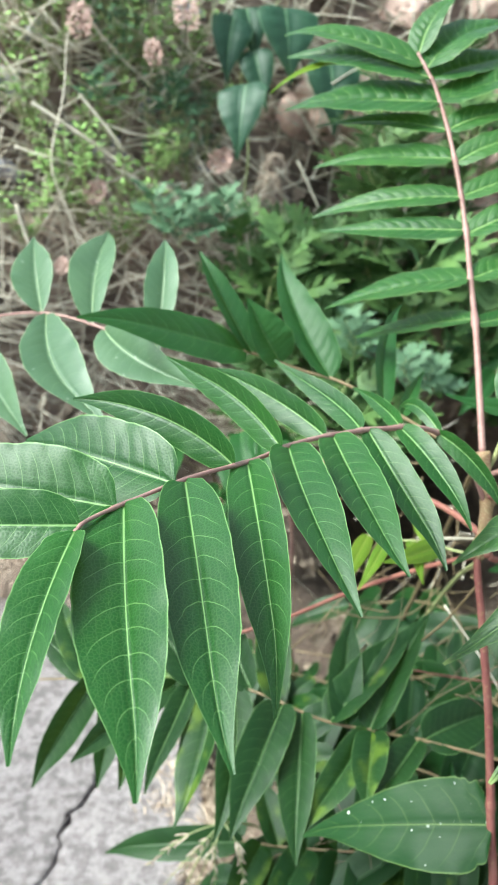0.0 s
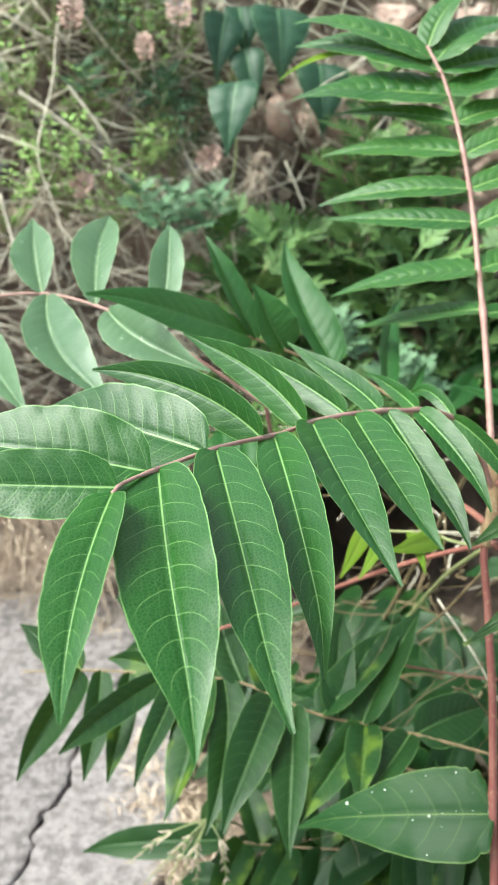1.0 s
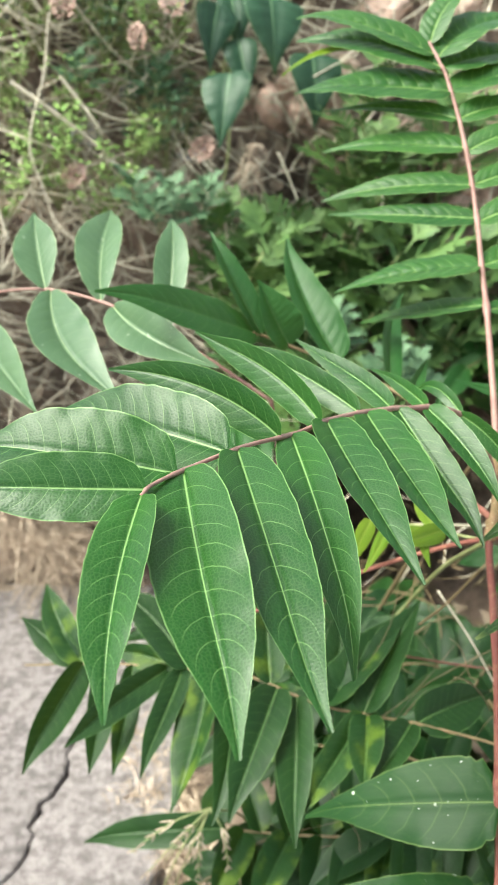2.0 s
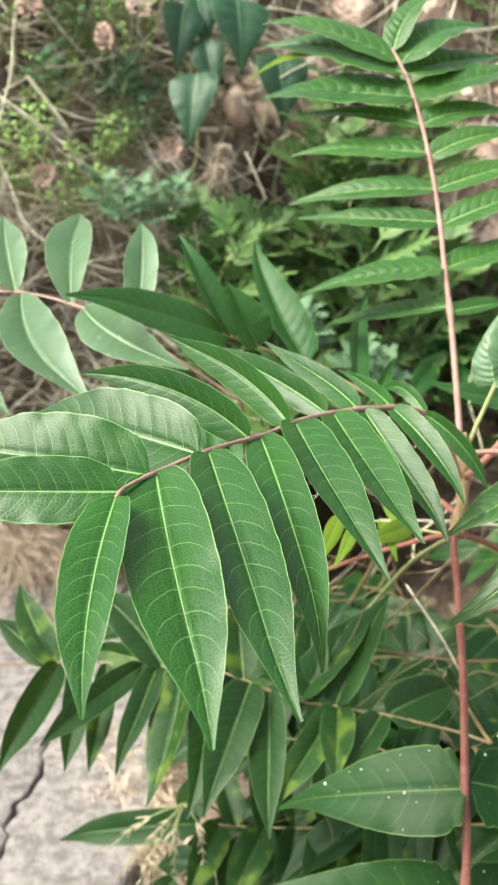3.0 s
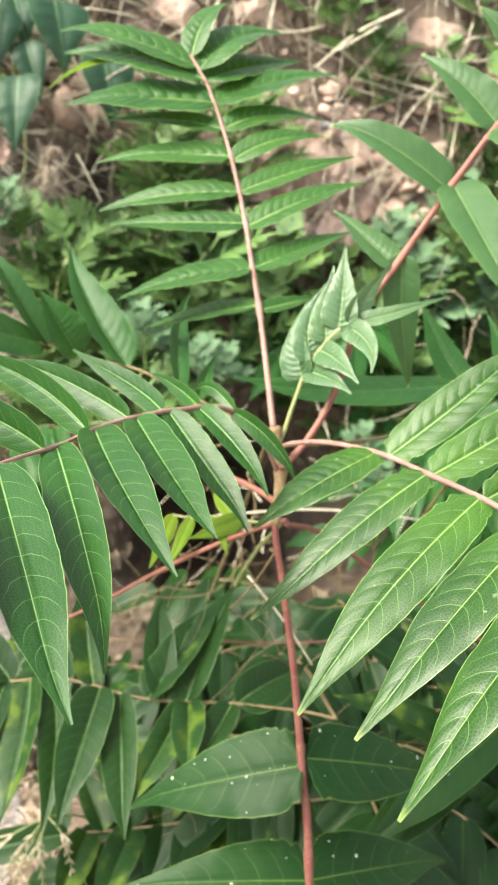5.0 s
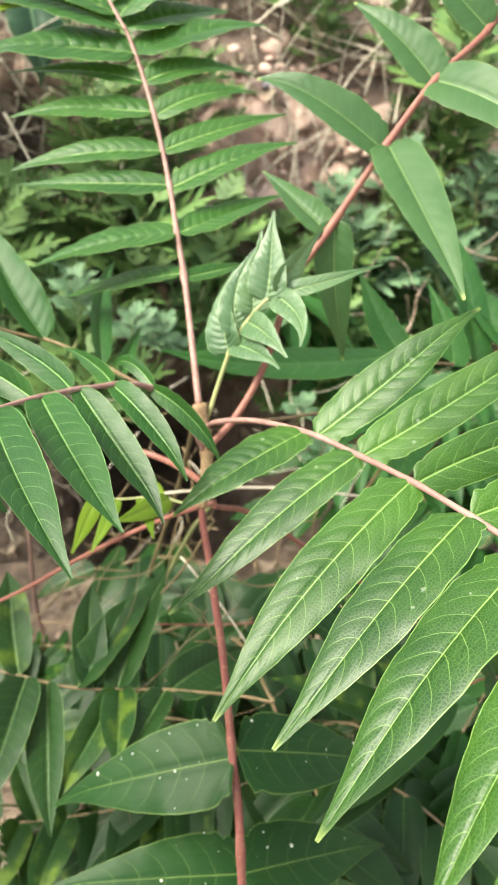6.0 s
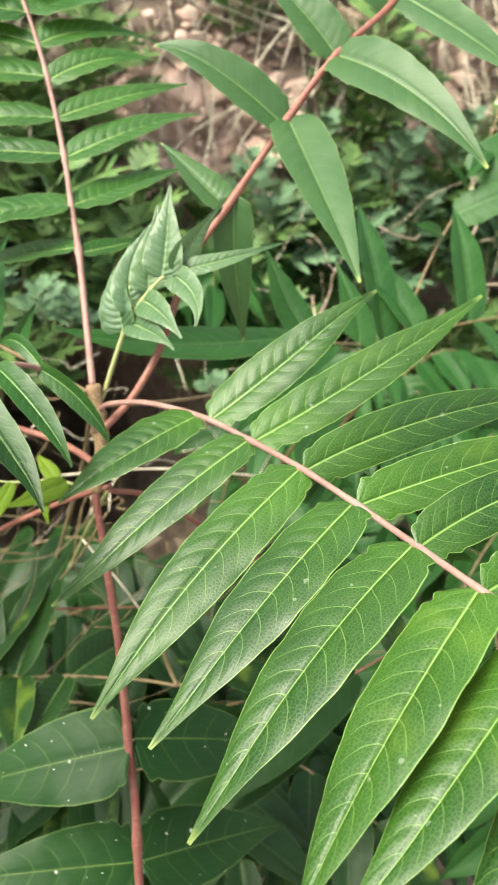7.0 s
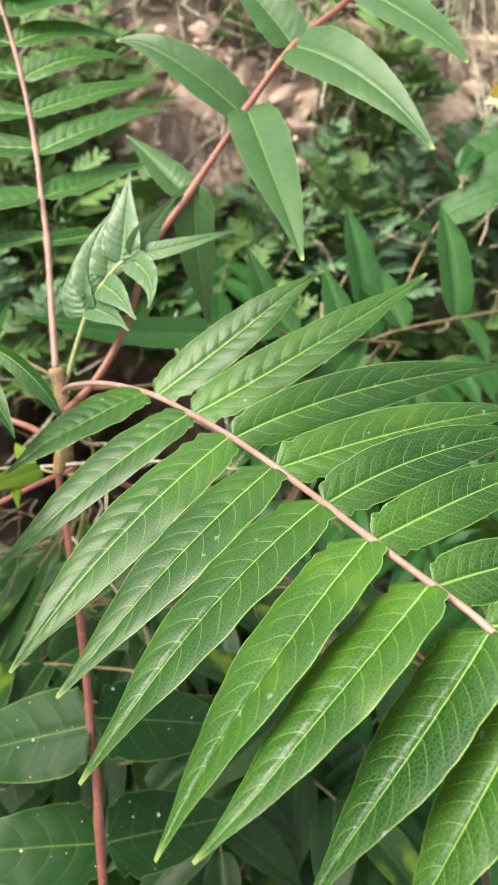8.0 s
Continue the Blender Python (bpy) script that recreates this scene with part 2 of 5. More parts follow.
MAT = {
    "leaf": leaf_material("leaf", (0.002, 0.031, 0.005), (0.011, 0.066, 0.006), (0.165, 0.285, 0.095), 0.40, 0.95, 0.16, young=0.3, gloss=0.28, relief=0.11, cells=0.12, side_veins=0.9),
    "leaf_bright": leaf_material("leaf_bright", (0.002, 0.029, 0.005), (0.025, 0.084, 0.005), (0.20, 0.32, 0.09), 0.42, 0.95, 0.2, laterals=13.0, young=0.5, relief=0.13, gloss=0.35, spots=0.15, dry_tip=0.4, cells=0.17, rib=1.0, patches=0.07),
    "leaf_light": leaf_material("leaf_light", (0.007, 0.048, 0.011), (0.028, 0.094, 0.014), (0.24, 0.36, 0.12), 0.40, 1.0, 0.25, gloss=0.28, relief=0.25, rib=1.3, side_veins=1.3),
    "leaf_matt": leaf_material("leaf_matt", (0.024, 0.072, 0.024), (0.042, 0.100, 0.030), (0.19, 0.29, 0.10), 0.46, 0.6, 0.25, relief=0.15, gloss=0.4, dry_tip=0.7, rib=1.2, side_veins=0.5),
    "leaf_dark": leaf_material("leaf_dark", (0.009, 0.050, 0.011), (0.021, 0.082, 0.015), (0.14, 0.25, 0.09), 0.45, 0.6, relief=0.2, gloss=0.22),
    "leaf_young": leaf_material("leaf_young", (0.038, 0.095, 0.042), (0.080, 0.150, 0.058), (0.26, 0.36, 0.16), 0.38, 0.9, 0.25, relief=0.3, gloss=0.58),
    "leaf_pale": leaf_material("leaf_pale", (0.040, 0.090, 0.044), (0.062, 0.120, 0.056), (0.30, 0.40, 0.20), 0.46, 0.8, 0.25, relief=0.15, gloss=0.5, spots=0.25, side_veins=0.4),
    # shade under the upper leaves is put into this darkened green
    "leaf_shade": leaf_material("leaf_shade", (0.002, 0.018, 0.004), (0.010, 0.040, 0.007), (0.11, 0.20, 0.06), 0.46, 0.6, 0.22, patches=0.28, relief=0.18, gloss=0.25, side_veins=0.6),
    # drooping low leaflets: base green darkened for the shade they hang in
    "leaf_low_shade": leaf_material("leaf_low_shade", (0.002, 0.015, 0.004), (0.012, 0.042, 0.009), (0.16, 0.27, 0.09), 0.46, 0.7, 0.16, patches=0.2, relief=0.18, gloss=0.2, side_veins=0.6),
    "leaf_spot": leaf_material("leaf_spot", (0.005, 0.028, 0.008), (0.012, 0.043, 0.011), (0.22, 0.32, 0.09), 0.40, 0.45, 0.15, spots=0.9, laterals=8.0, relief=0.2, gloss=0.12, side_veins=0.6),
    "leaf_yellow": leaf_material("leaf_yellow", (0.085, 0.17, 0.014), (0.17, 0.25, 0.018), (0.30, 0.36, 0.08), 0.5, 0.6, 0.35, relief=0.12, gloss=0.3),
    "leaf_vine": leaf_material("leaf_vine", (0.007, 0.034, 0.019), (0.016, 0.056, 0.029), (0.18, 0.30, 0.15), 0.46, 0.7, laterals=6.0, side_veins=0.4, relief=0.3, gloss=0.32, rib=2.6),
    "red": surface("red_stalk", (0.165, 0.053, 0.046), (0.215, 0.092, 0.072), 60, 0.45, (0.24, 0.13, 0.075), 0.2),
    "pink": surface("pink_stalk", (0.19, 0.095, 0.085), (0.28, 0.165, 0.145), 60, 0.42, (0.16, 0.105, 0.080), 0.2),
    "bark": surface("young_bark", (0.20, 0.14, 0.07), (0.28, 0.16, 0.10), 120, 0.6, (0.40, 0.36, 0.22), 0.4),
    "green_stalk": surface("green_stalk", (0.18, 0.22, 0.09), (0.27, 0.28, 0.13), 60, 0.5, None, 0.2),
    "tan": surface("tan_stalk", (0.12, 0.095, 0.05), (0.19, 0.135, 0.075), 60, 0.55, None, 0.2),
    "straw": surface("straw", (0.312, 0.276, 0.216), (0.672, 0.600, 0.492), 40, 0.7, (0.252, 0.222, 0.168), 0.2),
    "hay": surface("hay", (0.240, 0.174, 0.132), (0.660, 0.528, 0.420), 40, 0.75, (0.240, 0.168, 0.120), 0.2),
    "concrete": surface("concrete", (0.12, 0.104, 0.107), (0.41, 0.362, 0.372), 80, 0.9, (0.10, 0.080, 0.085), 1.0, 300, 0.008, (0.34, 0.66)),
    "soil": surface("soil", (0.053, 0.041, 0.034), (0.294, 0.217, 0.175), 11, 0.95, (0.280, 0.207, 0.168), 1.0, 60, 0.012),
    "stone": surface("stone", (0.494, 0.332, 0.273), (0.754, 0.559, 0.481), 22, 0.9, (0.468, 0.325, 0.260), 0.8, 120, 0.004),
    "rubble": surface("crumbled_earth", (0.364, 0.245, 0.196), (0.784, 0.588, 0.504), 26, 0.95, (0.308, 0.203, 0.161), 1.0, 110, 0.012),
    "grey_stone": surface("grey_stone", (0.195, 0.182, 0.215), (0.390, 0.370, 0.416), 22, 0.9, (0.364, 0.325, 0.312), 0.8, 120, 0.004),
    "litter": surface("dry_leaf", (0.140, 0.109, 0.084), (0.420, 0.329, 0.252), 30, 0.8, (0.280, 0.203, 0.147), 0.4),
    "herb": surface("herb_green", (0.040, 0.092, 0.026), (0.100, 0.172, 0.045), 30, 0.55, (0.10, 0.175, 0.07), 0.3),
    "herb_blue": surface("herb_grey_green", (0.055, 0.115, 0.060), (0.105, 0.18, 0.095), 30, 0.6, None, 0.3),
    "herb_yellow": surface("herb_yellow_green", (0.127, 0.230, 0.057), (0.253, 0.368, 0.115), 30, 0.6, None, 0.3),
    "seed": surface("dry_seed_head", (0.310, 0.190, 0.161), (0.575, 0.420, 0.368), 60, 0.8, (0.253, 0.149, 0.127), 0.5),
    "yellow": surface("yellow_petal", (0.65, 0.48, 0.05), (0.75, 0.6, 0.12), 40, 0.5),
    "cream": surface("cream_husk", (0.5, 0.5, 0.33), (0.62, 0.6, 0.42), 40, 0.6),
}


# ---- mesh helpers ----
def mesh_of(name, verts, faces, mat, smooth=True):
    me = bpy.data.meshes.new(name)
    me.from_pydata([tuple(v) for v in verts], [], faces)
    me.materials.append(mat)
    if smooth:
        me.polygons.foreach_set("use_smooth", [True] * len(me.polygons))
    me.update()
    return me


def part(name, me, parent, label=""):
    ob = new(name, me)
    ob.parent = parent
    return tagged(ob, label)


def thing(name, at, label, category, group="", kind=""):
    ob = new(name)
    ob.location = at
    return tagged(ob, label, category, group, kind)


def spline(points, n=10):
    """A smooth curve through the points, n steps from one to the next."""
    p = [np.array(q, float) for q in points]
    q = [2 * p[0] - p[1], *p, 2 * p[-1] - p[-2]]
    out = []
    for i in range(1, len(q) - 2):
        a, b, c, d = q[i - 1:i + 3]
        for k in range(n):
            s = k / n
            out.append(0.5 * (2 * b + (c - a) * s + (2 * a - 5 * b + 4 * c - d) * s * s + (3 * b - a - 3 * c + d) * s ** 3))
    out.append(p[-1])
    return np.array(out)


def tube(path, r0, r1, sides=8, swell=(), swell_by=0.35, rough=0.0):
    """Vertices and faces of a round stalk along a path, tapering, thicker at the swell places (0 to 1)."""
    path = np.asarray(path, float)
    n = len(path)
    tan = np.gradient(path, axis=0)
    tan /= np.linalg.norm(tan, axis=1)[:, None] + 1e-12
    side = np.cross(tan[0], (0.31, 0.2, 0.93))
    verts, faces = [], []
    for i in range(n):
        side = side - tan[i] * (side @ tan[i])
        side /= np.linalg.norm(side)
        up = np.cross(tan[i], side)
        s = i / (n - 1)
        r = r0 + (r1 - r0) * s
        for w in swell:
            r *= 1 + swell_by * math.exp(-((s - w) / 0.012) ** 2)
        for k in range(sides):
            a = 2 * math.pi * k / sides
            rr = r * (1 + rough * math.sin(3 * a + 17 * s))
            verts.append(path[i] + rr * (math.cos(a) * side + math.sin(a) * up))
    for i in range(n - 1):
        for k in range(sides):
            k2 = (k + 1) % sides
            faces.append((i * sides + k, i * sides + k2, (i + 1) * sides + k2, (i + 1) * sides + k))
    faces.append(tuple(range(sides))[::-1])
    faces.append(tuple(range((n - 1) * sides, n * sides)))
    return verts, faces


# half-width along a blade, from its base to its tip
SHAPES = {
    "long": ((0, 0.02, 0.05, 0.12, 0.25, 0.40, 0.54, 0.66, 0.76, 0.85, 0.92, 0.97, 1), (0.12, 0.50, 0.74, 0.90, 1.0, 1.0, 0.91, 0.74, 0.52, 0.30, 0.15, 0.08, 0.015)),
    "broad": ((0, 0.03, 0.08, 0.18, 0.32, 0.48, 0.61, 0.72, 0.80, 0.88, 0.94, 1), (0.08, 0.50, 0.76, 0.94, 1.0, 0.98, 0.88, 0.70, 0.49, 0.28, 0.13, 0.015)),
    "narrow": ((0, 0.03, 0.08, 0.20, 0.35, 0.50, 0.65, 0.80, 0.90, 1), (0.10, 0.52, 0.77, 0.97, 1.0, 0.90, 0.68, 0.38, 0.18, 0.015)),
    "oval": ((0, 0.04, 0.12, 0.30, 0.45, 0.60, 0.75, 0.87, 0.95, 1), (0.05, 0.30, 0.58, 0.93, 1.0, 0.88, 0.58, 0.26, 0.10, 0.02)),
    "ovate": ((0, 0.02, 0.06, 0.13, 0.22, 0.35, 0.50, 0.65, 0.80, 0.90, 1), (0.20, 0.62, 0.88, 0.99, 1.0, 0.92, 0.73, 0.48, 0.23, 0.10, 0.02)),
    "heart": ((0, 0.02, 0.06, 0.15, 0.25, 0.40, 0.55, 0.70, 0.85, 0.93, 1), (0.16, 0.58, 0.86, 0.98, 1.0, 0.92, 0.76, 0.54, 0.27, 0.13, 0.02)),
}


def blade_mesh(base, tip, width, turn, fold, mat, rng, shape="long", mid=None, lean=35.0, arch=0.05, fine=1.0, laterals=12.0, quilted=0.02, teeth=0.3, droop=0.09):
    """One leaflet, its base at the origin: a pointed blade on a curved midrib, folded along it, quilted between the veins, with coarse teeth at its base.
    Its face looks to the open side, which leans forward, and is turned about the midrib."""
    base, tip = np.array(base, float), np.array(tip, float)
    length = np.linalg.norm(tip - base)
    a = radians(lean)
    ref = np.array((0, -math.sin(a), math.cos(a)))
    if mid is None:
        t0 = (tip - base) / length
        up0 = ref - t0 * (ref @ t0)
        mid = (base + tip) / 2 + arch * length * up0 / np.linalg.norm(up0)
    ctrl = 2 * np.array(mid, float) - (base + tip) / 2 - base
    end = tip - base
    nu, nv = int(46 * fine), max(6, 2 * int(6 * fine))
    u = np.linspace(0, 1, nu + 1)[:, None] ** 1.25
    v = np.linspace(-1, 1, nv + 1)[None, :]
    axis = 2 * (1 - u) * ctrl + 2 * u * (end - ctrl)
    axis /= np.linalg.norm(axis, axis=1)[:, None]
    up = ref - axis * (axis @ ref)[:, None]
    up /= np.linalg.norm(up, axis=1)[:, None]
    side = np.cross(axis, up)
    ph1, ph2, ph3 = (rng.uniform(0, 6.28) for _ in range(3))
    ang = radians(turn) + rng.uniform(-0.22, 0.22) * (u - 0.38)
    up, side = up * np.cos(ang) + side * np.sin(ang), side * np.cos(ang) - up * np.sin(ang)
    us = np.linspace(0, 1, 201)
    table = np.interp(us, *SHAPES[shape])
    soft = np.convolve(np.pad(table, 4, mode="edge"), np.ones(9) / 9, "valid")
    prof = np.interp(u, us, np.where(us < 0.06, table, soft))
    av, sg = np.abs(v), np.sign(v)
    first, second = 0.05 + 0.012 * math.sin(ph1), 0.115 + 0.02 * math.sin(ph2)
    tooth = 0.13 * np.exp(-((u - first - 0.012 * sg) / 0.014) ** 2) - 0.10 * np.exp(-((u - first - 0.035 - 0.012 * sg) / 0.012) ** 2)
    tooth = tooth + (0.05 * np.exp(-((u - second) / 0.014) ** 2) - 0.03 * np.exp(-((u - second - 0.028) / 0.012) ** 2)) * (0.6 + 0.4 * sg)
    q = (u - 0.05 * av - 0.09 * av ** 2.2) * laterals
    edge = 1 + teeth * tooth + 0.005 * np.sin(u * 37 + ph1 + 2.1 * sg) + 0.004 * np.sin(u * 83 + ph2 + sg) + 0.005 * np.cos(2 * math.pi * (u - 0.14) * laterals)
    half = 0.5 * width * prof * edge + 0.0004
    skew = 1 + 0.05 * math.sin(ph3) * sg
    line = 2 * u * (1 - u) * ctrl + u * u * end
    hook = rng.uniform(-0.03, 0.03) * length * np.clip((u - 0.72) / 0.28, 0, 1) ** 2
    line = line + hook * side - 0.018 * length * np.clip((u - 0.6) / 0.4, 0, 1) ** 2 * up
    bulge = np.sin(math.pi * (q % 1.0)) ** 0.8 * (1 - av ** 3) * np.clip(prof, 0, 1) ** 0.7 * (av > 0.01)
    quilt = quilted * width * (0.65 + 0.35 * np.sin(7.3 * u + ph2 + 2 * sg)) * bulge
    wave = 0.025 * half * np.sin(2 * math.pi * 2.6 * u + ph1 + 1.7 * sg) * av ** 2 + 0.02 * half * np.sin(2 * math.pi * 5.7 * u + ph3 + sg) * av ** 3
    curl = -droop * half * av ** 2.5
    x = half * v * skew * math.cos(fold)
    z = half * av * math.sin(fold) + quilt + wave + curl - 0.0004 * (av < 0.01)
    pts = line[:, None, :] + x[:, :, None] * side[:, None, :] + z[:, :, None] * up[:, None, :]
    w1 = nv + 1
    i, j = np.meshgrid(np.arange(nu), np.arange(nv), indexing="ij")
    k = (i * w1 + j).ravel()
    faces = np.stack([k, k + 1, k + w1 + 1, k + w1], 1)
    me = mesh_of("leaflet", pts.reshape(-1, 3), faces.tolist(), mat)
    loops = np.empty(len(me.loops), dtype=np.int32)
    me.loops.foreach_get("vertex_index", loops)
    off = rng.random() * 3
    uu, vv = np.broadcast_to(u, x.shape).ravel(), np.broadcast_to(v, x.shape).ravel()
    for label, ca, cb in (("blade", uu, vv * 0.5 + 0.5), ("size", uu * length + off, (half * v).ravel())):
        layer = me.uv_layers.new(name=label)
        layer.data.foreach_set("uv", np.stack([ca[loops], cb[loops]], 1).ravel().astype(np.float32))
    return me


def compound_leaf(owner, stalk_points, leaflets, r0, r1, stalk_mat, blade_mat, label, seed, fine=1.0, shape="long", laterals=12.0, quilted=0.020, teeth=0.3, droop=0.09, swell_by=0.25):
    """A pinnate leaf: a stalk with leaflets. A leaflet is (place along the stalk, middle of its midrib, tip, width, turn, fold)
    or, with an evenly arched midrib, (place along the stalk, tip, width, lean, arch, fold)."""
    rng = random.Random(seed)
    at = Vector(owner.location)
    path = spline(stalk_points, 12)
    marks = sorted({row[0] for row in leaflets})
    v, f = tube(path - np.array(at), r0, r1, 10, marks, swell_by)
    stalk = part("leaf_stalk", mesh_of("leaf_stalk", v, f, stalk_mat), owner, label)
    for row in leaflets:
        b = path[min(len(path) - 1, round(row[0] * (len(path) - 1)))]
        look_of = dict(shape=shape, fine=fine, laterals=laterals, quilted=quilted, teeth=teeth, droop=droop)
        if isinstance(row[2], tuple):
            _, mid, tip, width, turn, fold = row
            me = blade_mesh(b, tip, width, turn, fold, blade_mat, rng, mid=mid, **look_of)
        else:
            _, tip, width, lean, arch, fold = row
            me = blade_mesh(b, tip, width, rng.uniform(-12, 12), fold, blade_mat, rng, lean=lean, arch=arch, **look_of)
        one = part("leaflet", me, stalk)
        one.location = Vector(b) - at
    return stalk


# ---- ground, bank ----
def lumps(x, y, k):
    return noise.fractal(Vector((x * k, y * k, 3.7)), 1.0, 2.0, 5)


def bank_point(x, h, out=0.0):
    """A place on the steep overgrown bank, h above the slab and out in front of its face."""
    foot = 1.13 + 0.05 * math.sin(2.1 * x + 0.6)
    h2 = max(h, 0.0)
    # added undercut near x 0.32, shaped only to darken the gap behind the stem
    hollow = math.exp(-((x - 0.32) / 0.15) ** 4) * max(0.0, 1 - h2 / 0.30)
    y = foot + 0.55 * hollow + 0.24 * h2 + 0.10 * max(0, h2 - 0.9) - 0.07 * lumps(x, h, 4) * min(1, h2 * 6) - 0.02 * lumps(x, h, 22)
    return Vector((x, y - out, h - 0.22 * max(0.0, hollow - 0.5)))


def ground_sheet():
    """One sheet: level earth in front, the bank's face, and level ground behind its crest out to the horizon."""
    xs = np.concatenate([np.linspace(-60, -2.2, 8)[:-1], np.linspace(-2.2, 2.6, 170), np.linspace(2.6, 60, 8)[1:]])
    rows = []
    for y in np.concatenate([np.linspace(-60, 0.4, 8), np.linspace(0.45, 1.05, 24)]):
        # the dip near x 0.32 is an added pit that deepens the shade there
        rows.append([(x, y, -0.03 + (0.012 * lumps(x, y, 9) if y > 0.3 else 0) - 0.16 * math.exp(-((x - 0.32) / 0.15) ** 4) * min(1.0, max(0.0, (y - 0.99) / 0.07))) for x in xs])
    for h in np.linspace(0.0, 1.06, 100):
        rows.append([tuple(bank_point(x, h - 0.01)) for x in xs])
    for y in (1.9, 2.6, 5, 12, 30, 60):
        rows.append([(x, y, 1.08 + 0.04 * lumps(x, y, 2)) for x in xs])
    w = len(xs)
    verts = [v for r in rows for v in r]
    faces = [(j * w + i, j * w + i + 1, (j + 1) * w + i + 1, (j + 1) * w + i) for j in range(len(rows) - 1) for i in range(w - 1)]
    tagged(new("ground", mesh_of("ground", verts, faces, MAT["soil"])), "brown soil rising into a steep rubble bank", "ground", kind="structure")


ground_sheet()


def crack_x(y):
    return -0.186 + 0.25 * (y - 0.786) + 0.006 * math.sin(61 * y + 1) + 0.005 * abs(math.sin(95 * y)) + 0.003 * math.sin(243 * y)


def concrete_slab():
    """A cast slab, split by a crack that runs through it."""
    slab = thing("concrete_slab", (0, 0, 0), "grey weathered concrete slab with a dark jagged crack", "slab", kind="structure")
    ys = np.linspace(-2.0, 1.12, 300)
    for name, sign in (("slab_half", -1), ("slab_half", 1)):
        verts, faces = [], []
        cols = 26
        for y in ys:
            gap = 0.0024 + 0.0012 * math.sin(47 * y) + 0.0008 * math.sin(113 * y)
            inner = crack_x(y) + sign * gap
            edge = -2.2 if sign < 0 else -0.055 + 0.02 * math.sin(9 * y) + 0.012 * math.sin(31 * y)
            verts.append((inner, y, -0.05))
            for k in range(cols + 1):
                s = (k / cols) ** (2 if sign < 0 else 1)
                x = inner + (edge - inner) * s
                round_off = -0.002 if k == 0 else (-0.006 if k == cols and sign > 0 else 0)
                verts.append((x, y, 0.004 + 0.004 * lumps(x, y, 4) + 0.0012 * lumps(x, y, 60) + round_off))
            verts.append((edge, y, -0.05))
        w = cols + 3
        for j in range(len(ys) - 1):
            for i in range(w - 1):
                q = (j * w + i, j * w + i + 1, (j + 1) * w + i + 1, (j + 1) * w + i)
                faces.append(q if sign > 0 else q[::-1])
        part(name, mesh_of(name, verts, faces, MAT["concrete"]), slab)


concrete_slab()

# ---- the saplings ----
LEAF_A_STALK = [(0.129, 0.395, 0.602), (0.113, 0.388, 0.633), (0.090, 0.373, 0.655), (0.061, 0.355, 0.664), (0.041, 0.339, 0.669), (0.020, 0.319, 0.674), (0.001, 0.297, 0.677), (-0.020, 0.271, 0.684), (-0.040, 0.248, 0.687), (-0.052, 0.230, 0.690), (-0.055, 0.223, 0.690)]
LEAF_A = [
    (1.000, (-0.060, 0.185, 0.681), (-0.060, 0.149, 0.669), 0.0208, 18, 0.50),
    (0.815, (-0.035, 0.190, 0.678), (-0.025, 0.140, 0.668), 0.0317, 6, 0.50),
    (0.715, (-0.014, 0.204, 0.677), (-0.006, 0.147, 0.669), 0.0259, -4, 0.50),
    (0.612, (0.005, 0.234, 0.672), (0.010, 0.176, 0.660), 0.0213, 12, 0.50),
    (0.520, (0.023, 0.266, 0.673), (0.036, 0.215, 0.664), 0.0236, -4, 0.50),
    (0.417, (0.046, 0.289, 0.665), (0.056, 0.244, 0.659), 0.0230, -2, 0.50),
    (0.322, (0.069, 0.313, 0.651), (0.082, 0.279, 0.638), 0.0167, 4, 0.50),
    (0.255, (0.085, 0.335, 0.654), (0.098, 0.307, 0.639), 0.0135, 10, 0.50),
    (0.180, (0.111, 0.360, 0.642), (0.124, 0.345, 0.624), 0.0106, 40, 0.50),
]
LEAF_A_FAR = [
    (0.940, (-0.084, 0.227, 0.690), (-0.116, 0.231, 0.688), 0.0230, -10, 0.25),
    (0.835, (-0.084, 0.251, 0.690), (-0.117, 0.264, 0.687), 0.0370, 2, 0.30),
    (0.735, (-0.062, 0.286, 0.685), (-0.094, 0.311, 0.680), 0.0340, -8, 0.28),
    (0.630, (-0.037, 0.310, 0.691), (-0.077, 0.331, 0.690), 0.0172, -40, 0.25),
    (0.530, (-0.009, 0.344, 0.687), (-0.041, 0.377, 0.690), 0.0159, -50, 0.25),
    (0.435, (0.009, 0.365, 0.677), (-0.022, 0.400, 0.679), 0.0141, -36, 0.25),
    (0.340, (0.039, 0.379, 0.670), (0.012, 0.416, 0.675), 0.0121, -26, 0.25),
    (0.260, (0.069, 0.388, 0.660), (0.056, 0.418, 0.661), 0.0081, -44, 0.25),
    (0.175, (0.088, 0.397, 0.657), (0.081, 0.413, 0.650), 0.0072, -40, 0.25),
]
LEAF_B_STALK = [(0.128, 0.406, 0.625), (0.130, 0.433, 0.650), (0.133, 0.469, 0.679), (0.133, 0.491, 0.700), (0.133, 0.512, 0.722), (0.131, 0.535, 0.748), (0.127, 0.559, 0.775), (0.121, 0.582, 0.800), (0.117, 0.590, 0.809), (0.111, 0.602, 0.821)]
